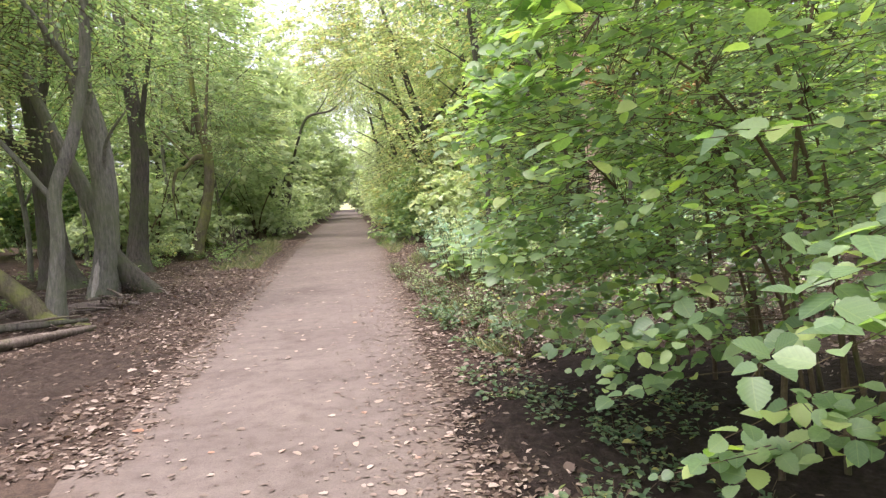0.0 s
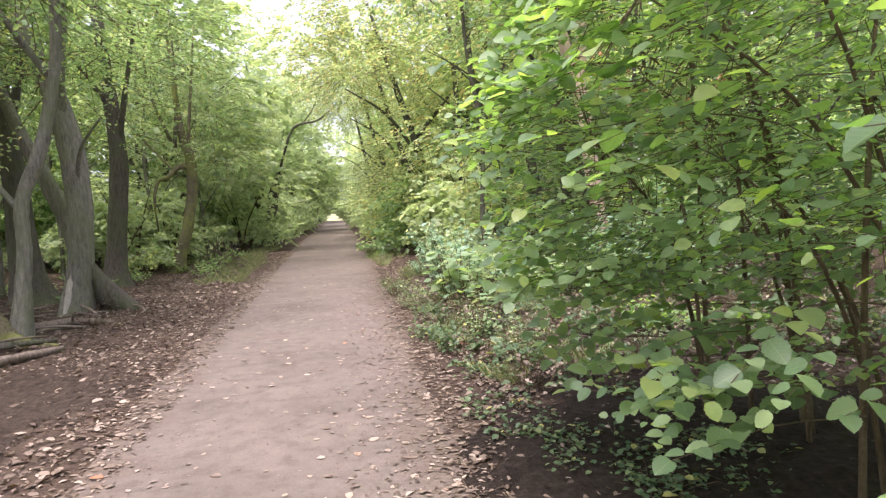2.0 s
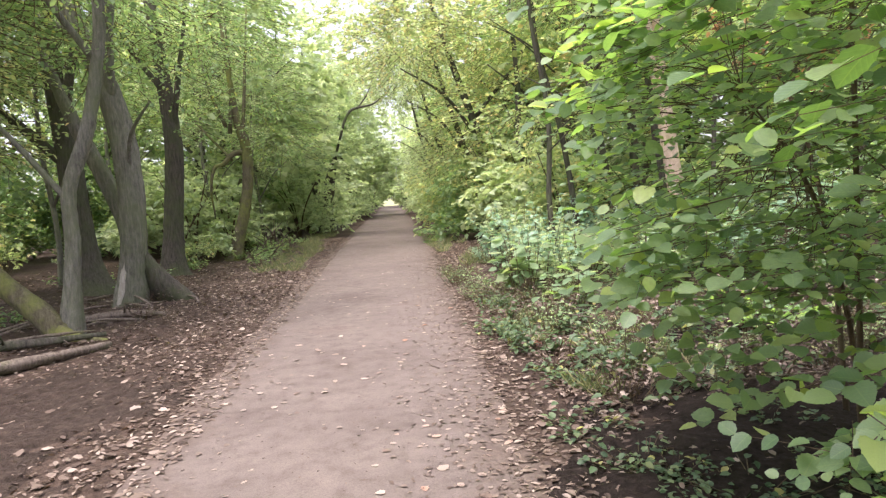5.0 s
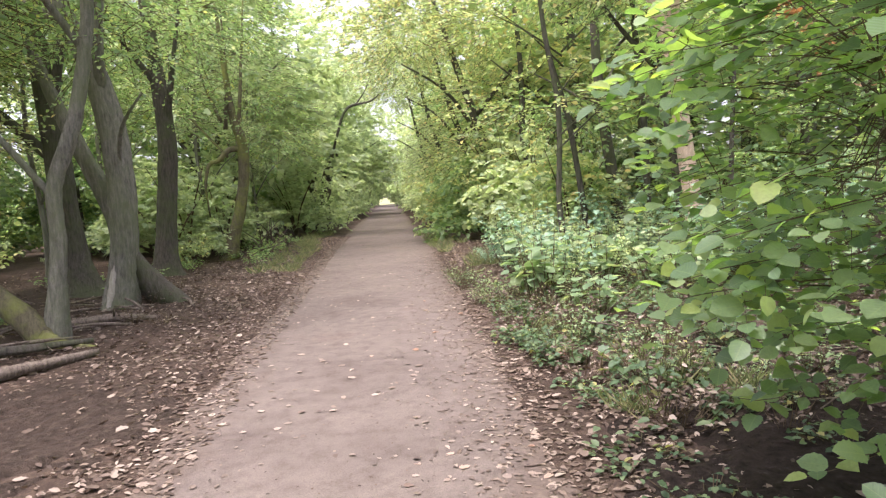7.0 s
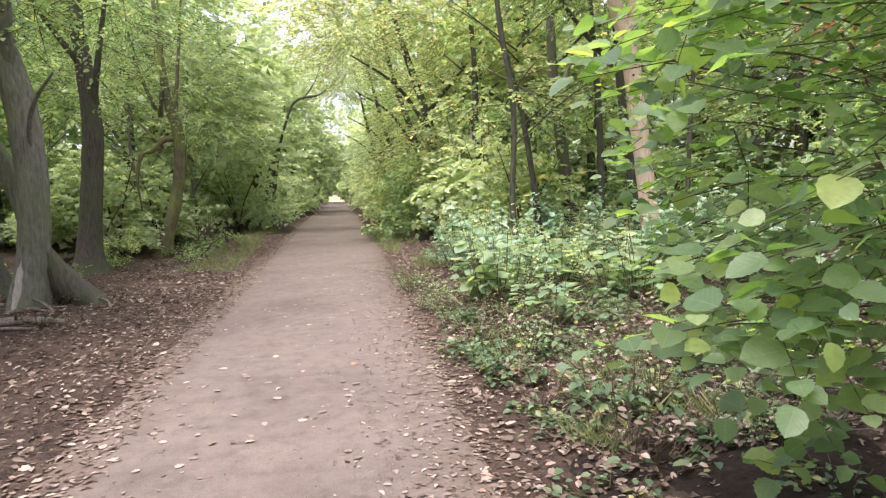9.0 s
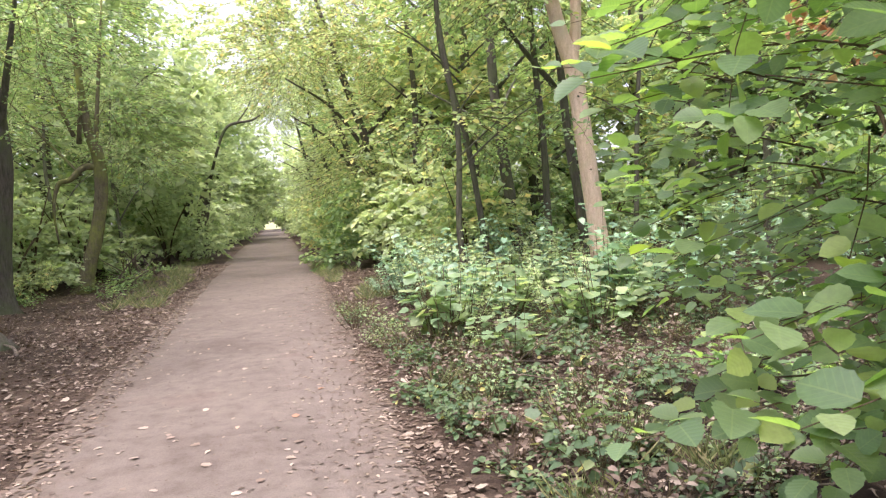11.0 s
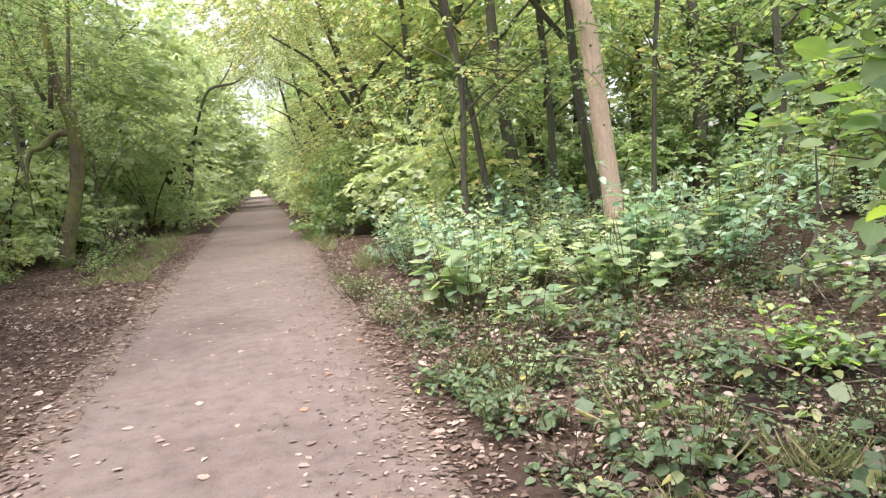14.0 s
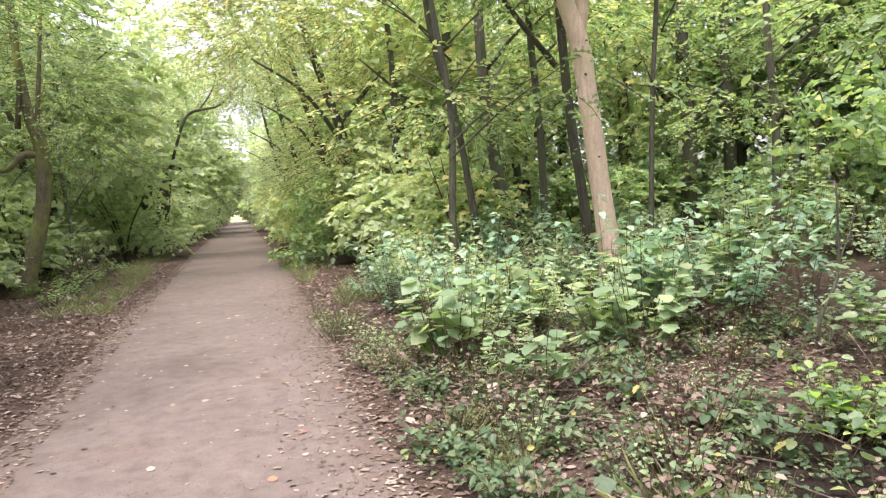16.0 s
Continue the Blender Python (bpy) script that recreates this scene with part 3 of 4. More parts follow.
# fallen logs
for rows, label, mat, seed in (([(-5.4, 7.6, 0.06, 0.09), (-4.4, 8.3, 0.07, 0.085), (-3.7, 9.0, 0.07, 0.08), (-3.3, 9.7, 0.04, 0.05)], "weathered brown log lying in leaf litter", dead_wood, 1),
                               ([(-4.5, 11.7, 0.07, 0.06), (-3.9, 11.9, 0.09, 0.065), (-3.3, 11.9, 0.04, 0.04)], "grey broken log at a tree's foot", dead_wood, 2),
                               ([(-5.6, 9.6, 0.12, 0.06), (-4.6, 9.9, 0.1, 0.06), (-3.6, 10.4, 0.06, 0.03)], "thin fallen branch on the soil", bark_dark, 3)):
    log = thing("fallen_log", label, "log", "fallen wood", at=pose(*rows[0][:3]))
    wood = limb("wood", np.array(rows) - [*rows[0][:3], 0], mat, log, 10, 6, 0.17, seed + 40)
    limb("stub", np.array([rows[1], (rows[1][0] + 0.1, rows[1][1] - 0.25, rows[1][2] + 0.18, 0.02)]) * [1, 1, 1, 0.35] - [*rows[0][:3], 0], mat, wood, 6, 2, 0.1, seed + 60)


# ---- pale beech and other trunks on the right ----
beech = broadleaf("tree", "smooth pale beech trunk with dark knots, forking above", [(5.92, 13.7, -0.1, 0.2), (5.81, 13.7, 0.9, 0.16), (5.66, 13.7, 2.2, 0.148), (5.47, 13.7, 3.8, 0.145), (5.22, 13.7, 4.6, 0.12), (4.85, 13.6, 6.0, 0.1), (4.4, 13.5, 8.5, 0.06)],
    [[(5.42, 13.7, 3.9, 0.12), (5.56, 13.7, 4.7, 0.1), (5.6, 13.7, 6.6, 0.08), (5.9, 13.6, 8.6, 0.05)]],
    [(5.0, 13.4, 7.2, 1.6, 1.6, 0.8), (3.6, 12.6, 5.8, 1.3, 1.3, 0.6), (6.8, 13.2, 5.6, 1.3, 1.3, 0.5)], bark_pale, forest_leaf, 330, seed=11, flare=0.3)
for z, a in ((1.5, 0.3), (2.15, -0.2), (2.9, 0.4), (3.4, -0.4), (1.0, 0.1), (3.9, 0.2)):
    v, f = tube([(-0.08 - 0.112 * (z - 0.9) + 0.13 * math.sin(a) - 0.03, -0.148 * math.cos(a) + 0.035, z + 0.1, 0.03), (-0.08 - 0.112 * (z - 0.9) + 0.15 * math.sin(a) - 0.03, -0.148 * math.cos(a) - 0.012, z + 0.1, 0.012)], 7, 2, 0.15, int(z * 10))
    part("knot", mesh_of("knot", v, f, bark_dark, True), beech.children[0], "small dark branch knot")
broadleaf("tree", "dark trunk standing close behind a pale beech", [(6.1, 14.6, -0.1, 0.11), (5.95, 14.6, 1.5, 0.09), (5.72, 14.6, 3.4, 0.08), (5.5, 14.6, 8.0, 0.05)], [[(5.7, 14.9, 3.8, 0.06), (5.0, 14.9, 4.6, 0.05), (4.2, 14.8, 5.6, 0.03)]], [(4.6, 14.8, 5.8, 1.5, 1.5, 0.7)], bark_dark, forest_leaf, 200, seed=12, flare=0.2)
slim = (("slim dark sapling trunk in the shade", 3.5, 14.0, 0.05, -0.35, 13), ("slim dark leaning trunk in the shade", 4.4, 15.5, 0.06, -0.5, 14), ("tall dark trunk among undergrowth", 6.0, 18.0, 0.14, -0.3, 15), ("slim dark trunk among undergrowth", 5.95, 16.0, 0.08, -0.3, 16),
        ("crooked slim grey trunk with a bend", 6.05, 13.0, 0.04, 0.5, 17), ("broad dark trunk deep in the wood", 12.5, 20.0, 0.24, 0.0, 18), ("dark trunk deep in the wood", 13.9, 20.0, 0.2, 0.0, 19), ("dark trunk deep in the wood", 14.6, 18.0, 0.2, 0.2, 20),
        ("grey trunk deep in the wood", 4.9, 21.5, 0.1, -0.5, 21), ("grey trunk deep in the wood", 9.2, 24.0, 0.16, 0.0, 22), ("dark trunk deep in the wood", 11.0, 15.5, 0.09, 0.1, 23), ("slim trunk behind a hazel", 6.4, 8.2, 0.05, 0.2, 24), ("dark trunk behind a hazel", 9.4, 9.4, 0.12, -0.1, 25))
for label, x, y, r, lean, seed in slim:
    q = np.random.default_rng(seed)
    top = 8.5 + q.uniform(0, 2)
    rows = [(x, y, -0.1, r * 1.25), (x + lean * 0.15 + q.normal(0, 0.03), y, 1.2, r), (x + lean * 0.45 + q.normal(0, 0.08), y, 3.0, r * 0.9), (x + lean + q.normal(0, 0.1), y, 5.2, r * 0.75), (x + lean * 1.3, y, top, r * 0.3)]
    br = []
    for k in range(3):
        z0, a, ln = q.uniform(2.2, 5.0), q.uniform(0, 6.28), q.uniform(0.8, 1.8)
        x0 = x + lean * z0 / 5.2
        br.append([(x0, y, z0, r * 0.35), (x0 + 0.5 * ln * math.cos(a), y + 0.5 * ln * math.sin(a), z0 + 0.4 * ln, r * 0.25), (x0 + ln * math.cos(a), y + ln * math.sin(a), z0 + 0.7 * ln, r * 0.1)])
    broadleaf("tree", label, rows, br, [(x + lean - 1.2, y - 0.8, top - 3.8, 1.4, 1.4, 0.8), (x + 1.2, y - 0.6, top - 4.8, 1.4, 1.4, 0.8), (x - 0.5, y + 0.5, 3.2, 1.4, 1.4, 0.5)], bark_dark, yellow_leaf if seed in (13, 21) else forest_leaf, 260, leaf=0.11, seed=seed, flare=0.2, group="slim trees in the wood", sides=10)


# ---- hazel bushes beside the path on the right ----
HAZEL_BLADE = blade_round(0.84, n=9)
leaf_shapes = []
for k in range(6):
    bv, bf = blade_round(0.70 + 0.04 * k, 0.07, 0.06 + 0.03 * k, 12)
    leaf_shapes.append(mesh_of("leaf", bv, bf, hazel_leaf_single, blade=bv))


def hazel(label, cx, cy, xs, ys, zs, count, seed, singles, leaf=0.074, tips_at=(), taper=(9.0, 0.0)):
    """Many stems from one stool, and flat sprays of round leaves; the lowest half metre is bare."""
    q = np.random.default_rng(seed)
    ob = thing("hazel_bush", label, "bush", "hazel bushes", at=pose(cx, cy, 0))
    tips = []
    for k in range(8):
        ex, ey, ez = q.uniform(*xs), q.uniform(*ys), q.uniform(1.6, zs[1] + 0.2)
        bx, by = cx + 0.5 + q.normal(0, 0.25), cy + q.normal(0, 0.3)
        rows = np.array([(bx, by, -0.05, 0.018), (bx + 0.15 * (ex - bx), by + 0.15 * (ey - by), ez * 0.4, 0.014), (bx + 0.5 * (ex - bx), by + 0.5 * (ey - by), ez * 0.78, 0.009), (ex, ey, ez, 0.003)])
        limb("stem", rows - [cx, cy, 0, 0], twig_bark, ob, 6, 4, 0.06, seed * 20 + k)
        tips.append(smooth_line(rows, 6)[8:, :3])
    tips = np.vstack(tips)
    p = np.stack([xs[0] + (xs[1] - xs[0]) * q.uniform(0, 1, count) ** 1.25, q.uniform(*ys, count), zs[0] + (zs[1] - zs[0]) * q.uniform(0, 1, count) ** 0.9], 1)
    keep = p[:, 2] > 0.55 + 0.25 * np.clip(p[:, 0] - 1.1, 0, 1.2) + 0.14 * np.sin(p[:, 1] * 3.1)
    front = 0.12 * np.sin(p[:, 1] * 2.3 + p[:, 2] * 1.9) + 0.14 * np.sin(p[:, 2] * 3.3 + p[:, 1])
    keep &= p[:, 0] > xs[0] + 0.12 + front + np.maximum(p[:, 1] - taper[0], 0) * taper[1] + (0.7 if cy > 4 else 0.35) * np.maximum(1.3 - p[:, 2], 0)
    # gaps between the layers
    keep &= np.sin(p[:, 2] * 8.5 + 1.7 * np.sin(p[:, 1] * 1.9) + p[:, 0] * 1.4) + q.uniform(-0.9, 1.1, count) > -0.35
    # the lowest layer is thin, in clumps
    keep &= (p[:, 2] > 1.1) | (np.sin(p[:, 1] * 5.3 + p[:, 0] * 3.1) + q.uniform(-0.8, 0.8, count) > (0.6 if cy < 2 else 0.0))
    p = p[keep]
    head = np.stack([-0.7 + q.normal(0, 0.55, len(p)), q.normal(-0.1, 0.65, len(p)), q.normal(-0.06, 0.13, len(p))], 1)
    start = p - unit(head) * 0.25
    pos, al, up, size, ends = sprays(start, head, 8, 0.36, leaf, 0.2, 0.3, q, (-0.18, -0.24, 1.0), 0.1)
    up[np.repeat(p[:, 2] < 1.3, 8)] += (-0.06, -0.12, 0)
    size = size * np.tile(np.array([0.6, 0.75, 0.9, 1, 1.05, 1.1, 1, 0.85]), len(p))
    low = np.repeat(p[:, 2] < 1.15, 8) & (pos[:, 0] < xs[0] + 0.8)
    size = size * np.where(low, 1.0, np.where(pos[:, 0] < xs[0] + 0.3, 1.1, 0.85))
    near = pos[:, 0] < xs[0] + 0.5
    order = q.permutation(np.where(near)[0])[:singles]
    rest = near.copy()
    rest[order] = False
    off = np.array([cx, cy, 0])
    if tips_at:
        # long sprays of large leaves that reach out over the path's edge
        tip = np.array(tips_at)
        hd = np.stack([np.full(len(tip), -0.85), q.normal(-0.15, 0.3, len(tip)), q.normal(-0.05, 0.1, len(tip))], 1)
        st = tip - unit(hd) * 0.5
        pos2, al2, up2, size2, ends2 = sprays(st, hd, 9, 0.5, 0.1, 0.12, 0.26, q, (-0.18, -0.34, 1.0), 0.1)
        size2 = np.clip(size2, 0.05, 0.11)
        n0 = len(pos)
        pos, al, up, size = np.vstack([pos, pos2]), np.vstack([al, al2]), np.vstack([up, up2]), np.concatenate([size, size2])
        order = np.concatenate([order, np.arange(n0, len(pos))])
        near, rest = np.concatenate([near, np.ones(len(pos2), bool)]), np.concatenate([rest, np.zeros(len(pos2), bool)])
        for a_, c_ in zip(st - off, ends2 - off):
            limb("long_twig", [(*(a_ + [0.5, 0.1, -0.05]), 0.004), (*a_, 0.003), (*c_, 0.0012)], twig_bark, ob, 5, 3, 0.05, seed)
    stuff(part("foliage", leaves_mesh("foliage", HAZEL_BLADE, hazel_leaf, pos[rest] - off, al[rest], up[rest], size[rest]), ob))
    back = ~near
    stuff(part("inner_foliage", leaves_mesh("inner_foliage", blade_simple(0.85), hazel_leaf, pos[back] - off, al[back], up[back], size[back]), ob))
    for n_ in order:
        y_ = Vector(al[n_]).normalized()
        x_ = y_.cross(Vector(up[n_])).normalized()
        z_ = x_.cross(y_)
        m = Matrix((x_, y_, z_)).transposed().to_4x4()
        m = Matrix.Translation(pos[n_] - off) @ m @ Matrix.Diagonal((size[n_], size[n_], size[n_], 1))
        part("leaf", leaf_shapes[n_ % 6], ob, at=m)
    # twigs run back to the nearest stem
    d = np.linalg.norm(start[:, None, :] - tips[None, :, :], axis=2)
    root = tips[d.argmin(1)]
    stuff(part("twig", twigs_mesh("twig", start - off, ends - off, 0.002, 0.0012, twig_bark), ob))
    close = d.min(1) < 0.45
    stuff(part("side_branch", twigs_mesh("side_branch", root[close] - off, start[close] - off, 0.003, 0.002, twig_bark), ob))
    return ob


hazel("broad green hazel bush with arching leafy stems over dark soil", 2.2, 1.4, (0.98, 3.6), (0.4, 2.5), (0.45, 3.9), 1900, 31, 90, tips_at=((1.0, 2.1, 0.6), (1.0, 1.52, 1.1), (1.0, 1.25, 1.3), (1.05, 1.76, 1.75), (1.1, 1.9, 0.78), (0.95, 2.3, 2.5), (1.2, 1.95, 0.6), (1.3, 2.2, 0.95), (1.4, 1.85, 0.85), (1.15, 2.3, 1.1)))
hazel("tall green hazel bush with flat sprays of round leaves", 2.2, 3.3, (0.86, 3.6), (2.2, 4.2), (0.5, 3.9), 2300, 32, 95, tips_at=((1.08, 2.9, 0.9), (1.1, 3.83, 0.71), (1.15, 2.7, 0.7), (1.0, 3.85, 1.46), (0.95, 3.7, 2.25), (1.2, 3.4, 0.66), (0.98, 3.1, 1.9), (1.25, 3.35, 0.85), (1.45, 3.5, 0.9), (1.6, 3.3, 0.8), (1.35, 3.62, 0.96), (1.72, 3.6, 0.86), (1.5, 3.15, 0.66), (1.3, 2.85, 0.86), (1.45, 2.8, 0.76)))
hazel("green hazel bush with bright backlit upper leaves", 2.4, 4.6, (0.74, 3.6), (3.8, 5.5), (0.45, 3.9), 3000, 33, 95, taper=(4.35, 0.45), tips_at=((1.2, 5.0, 1.95), (1.25, 5.05, 1.7), (1.15, 4.9, 1.5), (1.3, 5.2, 2.2), (0.72, 4.6, 2.0), (0.85, 4.7, 1.95), (0.95, 4.75, 2.05), (0.78, 4.45, 1.12), (1.0, 4.2, 1.1), (1.15, 4.8, 1.95), (1.0, 4.83, 0.95), (1.15, 4.55, 1.31), (1.1, 4.5, 1.04), (1.3, 4.4, 0.66), (1.25, 4.5, 0.85), (1.2, 5.1, 1.72), (1.0, 5.3, 2.1), (0.95, 5.1, 2.6)))
hazel("tall green hazel bush in the shade behind others", 4.4, 3.6, (3.2, 5.6), (1.0, 6.0), (0.6, 4.2), 1100, 34, 0, 0.1)

# a broken hazel bough whose leaves have withered to orange
q = np.random.default_rng(36)
withered = thing("withered_bough", "broken hazel bough with withered orange-brown leaves", "branch", at=pose(2.9, 5.3, 0))
limb("stem", [(0, 0, -0.05, 0.02), (0.0, 0.15, 1.2, 0.015), (-0.1, 0.45, 2.2, 0.01), (-0.5, 0.7, 2.75, 0.004)], twig_bark, withered, 6, 4, 0.06, 361)
limb("side_branch", [(-0.05, 0.38, 2.05, 0.009), (0.25, 0.5, 2.4, 0.006), (0.7, 0.6, 2.62, 0.003)], twig_bark, withered, 5, 3, 0.06, 362)
orange_leaf = leaf_material("withered_leaf", [(0.0, (0.30, 0.15, 0.08)), (0.6, (0.46, 0.27, 0.14)), (1.0, (0.58, 0.42, 0.26))], (1.3, 1.0, 0.6), 0.3, 0.6)
n_ = 170
along_bough = q.uniform(0, 1, n_)[:, None]
spot = np.where(q.uniform(0, 1, (n_, 1)) < 0.5, np.array([-0.1, 0.45, 2.2]) + along_bough * np.array([-0.4, 0.25, 0.55]), np.array([0.0, 0.4, 2.1]) + along_bough * np.array([0.7, 0.2, 0.52])) + q.normal(0, 0.06, (n_, 3))
stuff(part("foliage", leaves_mesh("foliage", blade_round(0.6, fold=0.2, n=5), orange_leaf, spot, q.normal(0, 1, (n_, 3)) + [0, 0, -0.5], q.normal(0, 0.6, (n_, 3)) + [0, 0, 1], q.uniform(0.04, 0.075, n_)), withered))

# leafy trees whose boughs arch over the path
for label, x, y, over, z, mat, seed in (("leaning maple with yellowing leaves arching over the path", 3.9, 24.0, 0.4, 7.2, yellow_leaf, 41), ("maple with yellow-green leaves arching over the path", 4.2, 31.0, 0.6, 7.6, yellow_leaf, 42), ("green tree with boughs arching over the path", 4.0, 40.0, 0.3, 8.2, grey_leaf, 43), ("green tree with boughs arching over the path", 3.8, 50.0, 0.2, 9.0, grey_leaf, 44)):
    x, over = bent(x, y), bent(over, y)
    broadleaf("tree", label, [(x, y, -0.1, 0.2), (x - 0.1, y, 1.5, 0.15), (x - 0.5, y, 3.6, 0.13), (x - 1.1, y, 5.6, 0.1), (x - 2.0, y, z + 1.5, 0.04)],
        [[(x - 0.5, y, 3.4, 0.07), (x - 1.6, y - 0.6, 4.8, 0.05), (x - 3.0, y - 1.2, 5.6, 0.02)], [(x - 0.6, y, 4.0, 0.07), (x + 0.6, y - 0.4, 5.4, 0.05), (x + 1.6, y - 0.8, 6.8, 0.02)]],
        [(over + 1.6, y, z + 1.6, 2.4, 2.6, 1.6), (over + 0.6, y - 0.8, z - 0.6, 1.8, 2.2, 0.9), (x - 0.6, y - 0.6, 4.4, 1.7, 2.0, 0.8), (x + 0.8, y - 0.4, 6.4, 1.8, 2.2, 1.4), (x - 0.8, y, 2.8, 1.5, 1.8, 0.7), (over - 0.7, y - 0.3, z + 0.4, 1.2, 1.8, 0.7)], bark_dark, mat, 1350, 9, 0.8, 0.13, seed, 0.3, sides=10)


# ---- undergrowth ----
def herb(name, label, category, group, mat, blade, leaf, height, spread, stems, per_stem, seed):
    """A low plant: thin stems and leaves in a loose dome."""
    q = np.random.default_rng(seed)
    ob = thing(name, label, category, group)
    a = q.uniform(0, 6.28, stems)
    r = spread * np.sqrt(q.uniform(0.05, 1, stems))
    tip = np.stack([r * np.cos(a), r * np.sin(a), height * q.uniform(0.55, 1.1, stems) * (1 - 0.35 * r / spread)], 1)
    foot = tip * [0.25, 0.25, 0] + [0, 0, -0.03]
    if stems < 10:
        for a_, c_ in zip(foot, tip):
            limb("stem", [(*a_, 0.006), (*((a_ + c_) / 2 + q.normal(0, 0.03, 3)), 0.005), (*c_, 0.002)], twig_bark, ob, 5, 2, 0.05, seed)
    else:
        stuff(part("stem", twigs_mesh("stem", foot, tip, 0.004, 0.002, twig_bark), ob))
    k = q.integers(0, stems, stems * per_stem)
    s = q.uniform(0.45, 1.0, len(k))
    pos = foot[k] + (tip[k] - foot[k]) * s[:, None] + q.normal(0, 0.02, (len(k), 3))
    b_ = q.uniform(0, 6.28, len(k))
    along = np.stack([np.cos(b_), np.sin(b_), q.normal(-0.1, 0.25, len(k))], 1)
    pos = pos + along * leaf * 0.25
    pos[:, 2] = np.maximum(pos[:, 2], 0.02)
    up = np.array([0, 0, 1.0]) + q.normal(0, 0.3, (len(k), 3))
    stuff(part("foliage", leaves_mesh("foliage", blade, mat, pos, along, up, leaf * q.uniform(0.6, 1.2, len(k))), ob))
    return ob


def grass_tuft(seed):
    q = np.random.default_rng(seed)
    ob = thing("grass_tuft", "thin tuft of green and straw-coloured grass", "grass", "grass tufts")
    n = 60
    a = q.uniform(0, 6.28, n)
    al = np.stack([0.6 * np.cos(a), 0.6 * np.sin(a), q.uniform(0.25, 1.0, n)], 1)
    pos = np.stack([q.normal(0, 0.06, n), q.normal(0, 0.06, n), np.full(n, -0.01)], 1)
    up = np.stack([np.cos(a), np.sin(a), np.full(n, 0.2)], 1)
    stuff(part("blade", leaves_mesh("blade", blade_simple(0.022, 0.005), grass_blade, pos, al, up, q.uniform(0.10, 0.28, n)), ob))
    return ob


def scatter(first, places, q, lo=0.75, hi=1.25):
    """Puts the first at the first place, and copies at the others."""
    for k, (x, y) in enumerate(places):
        s = q.uniform(lo, hi)
        m = pose(x, y, ground_height(x, y), 0, 0, q.uniform(0, 360)) @ Matrix.Diagonal((s, s, s * q.uniform(0.85, 1.15), 1))
        if k == 0:
            first.matrix_basis = m
        else:
            made = copy_thing(first, m)
            made.matrix_basis = m


q = np.random.default_rng(50)


def spots(n, xa, xb, ya, yb, power=1.0):
    return [(xa + (xb - xa) * q.uniform() ** power, q.uniform(ya, yb)) for _ in range(n)]


ROUND, LOBED, POINTED = blade_round(0.66, 0.09, 0.16, n=6), blade_lobed(1.0), blade_simple(0.75)
for seed in range(4):
    scatter(herb("bramble", "low green bramble with broad toothed leaves in litter", "bramble", "brambles beside the path", herb_leaf, ROUND, (0.085, 0.06, 0.075, 0.05)[seed], (0.34, 0.22, 0.42, 0.16)[seed], 0.38, 12, 6, 60 + seed),
            spots(6, 1.7, 3.6, 5.6, 10.5) + spots(12, 2.2, 6.0, 9.5, 14) + spots(2, 1.25, 1.5, 6.2, 9) + spots(5, 3.0, 6.8, 5.8, 9.8), q, 0.55, 1.35)
    scatter(herb("ivy_patch", "dark low ivy creeping over soil", "ivy", "ivy patches", herb_leaf, POINTED, 0.05, 0.10, 0.32, 22, 4, 70 + seed), spots(7, 1.15, 2.4, 1.5, 6.2) + spots(3, 1.3, 3, 6, 9), q)
    scatter(herb("sapling", "knee-high pale green maple seedling with lobed leaves", "sapling", "maple saplings", maple_leaf, LOBED, 0.16, 1.0, 0.34, 7, 4, 80 + seed), [((2.6, 13.2), (2.9, 12.4), (2.2, 11.2), (1.9, 10.2))[seed], ((3.2, 11.6), (2.4, 9.3), (3.6, 9.8), (4.4, 11.0))[seed]] + spots(4, 1.9, 4.6, 9, 14.5) + spots(2, 2.4, 5.0, 13, 18), q, 0.6, 1.25)
    kind_leaf = (shrub_leaf, maple_leaf, grey_leaf, shrub_leaf)[seed]
    tall = (0.75, 1.25, 1.05, 1.5)[seed]
    scatter(herb("young_shrub", ("low blue-green leafy shrub under trees", "pale green maple shrub with broad lobed leaves", "grey-green shrub with small leaves", "green shrub with round leaves in loose layers")[seed], "shrub", "young shrubs", kind_leaf, (POINTED, LOBED, POINTED, ROUND)[seed], (0.07, 0.13, 0.06, 0.085)[seed], tall, 0.7, 13, (26, 10, 34, 18)[seed], 90 + seed),
            spots((16, 6, 14, 8)[seed], 2.3, 6.2, 10.2, 16.5) + spots(10, 4.5, 12, 8, 16) + spots(8, 3.5, 14, 16, 26) + spots(3, -11, -6.5, 19, 30) + spots(1, -10, -7.5, 9, 14), q, 0.65, 1.4)
    scatter(grass_tuft(100 + seed), spots(3, 1.5, 2.6, 5.8, 11) + spots(12, 1.7, 2.6, 15, 30) + spots(16, -3.0, -1.9, 17, 34), q)
    scatter(herb("nettle_clump", "small green weeds at a wood's edge", "weeds", "weeds by the trees", forest_leaf, POINTED, 0.08, 0.4, 0.45, 18, 7, 110 + seed), spots(5, -4.8, -2.9, 19, 30) + spots(2, -8, -4.6, 11, 20), q)
scatter(herb("young_shrub", "bright yellow-green shrub among dark trunks", "shrub", "young shrubs", yellow_leaf, POINTED, 0.12, 1.5, 0.85, 36, 9, 120), [(-4.9, 20.2), (-9.5, 13.5), (-8.8, 17.5)], q)
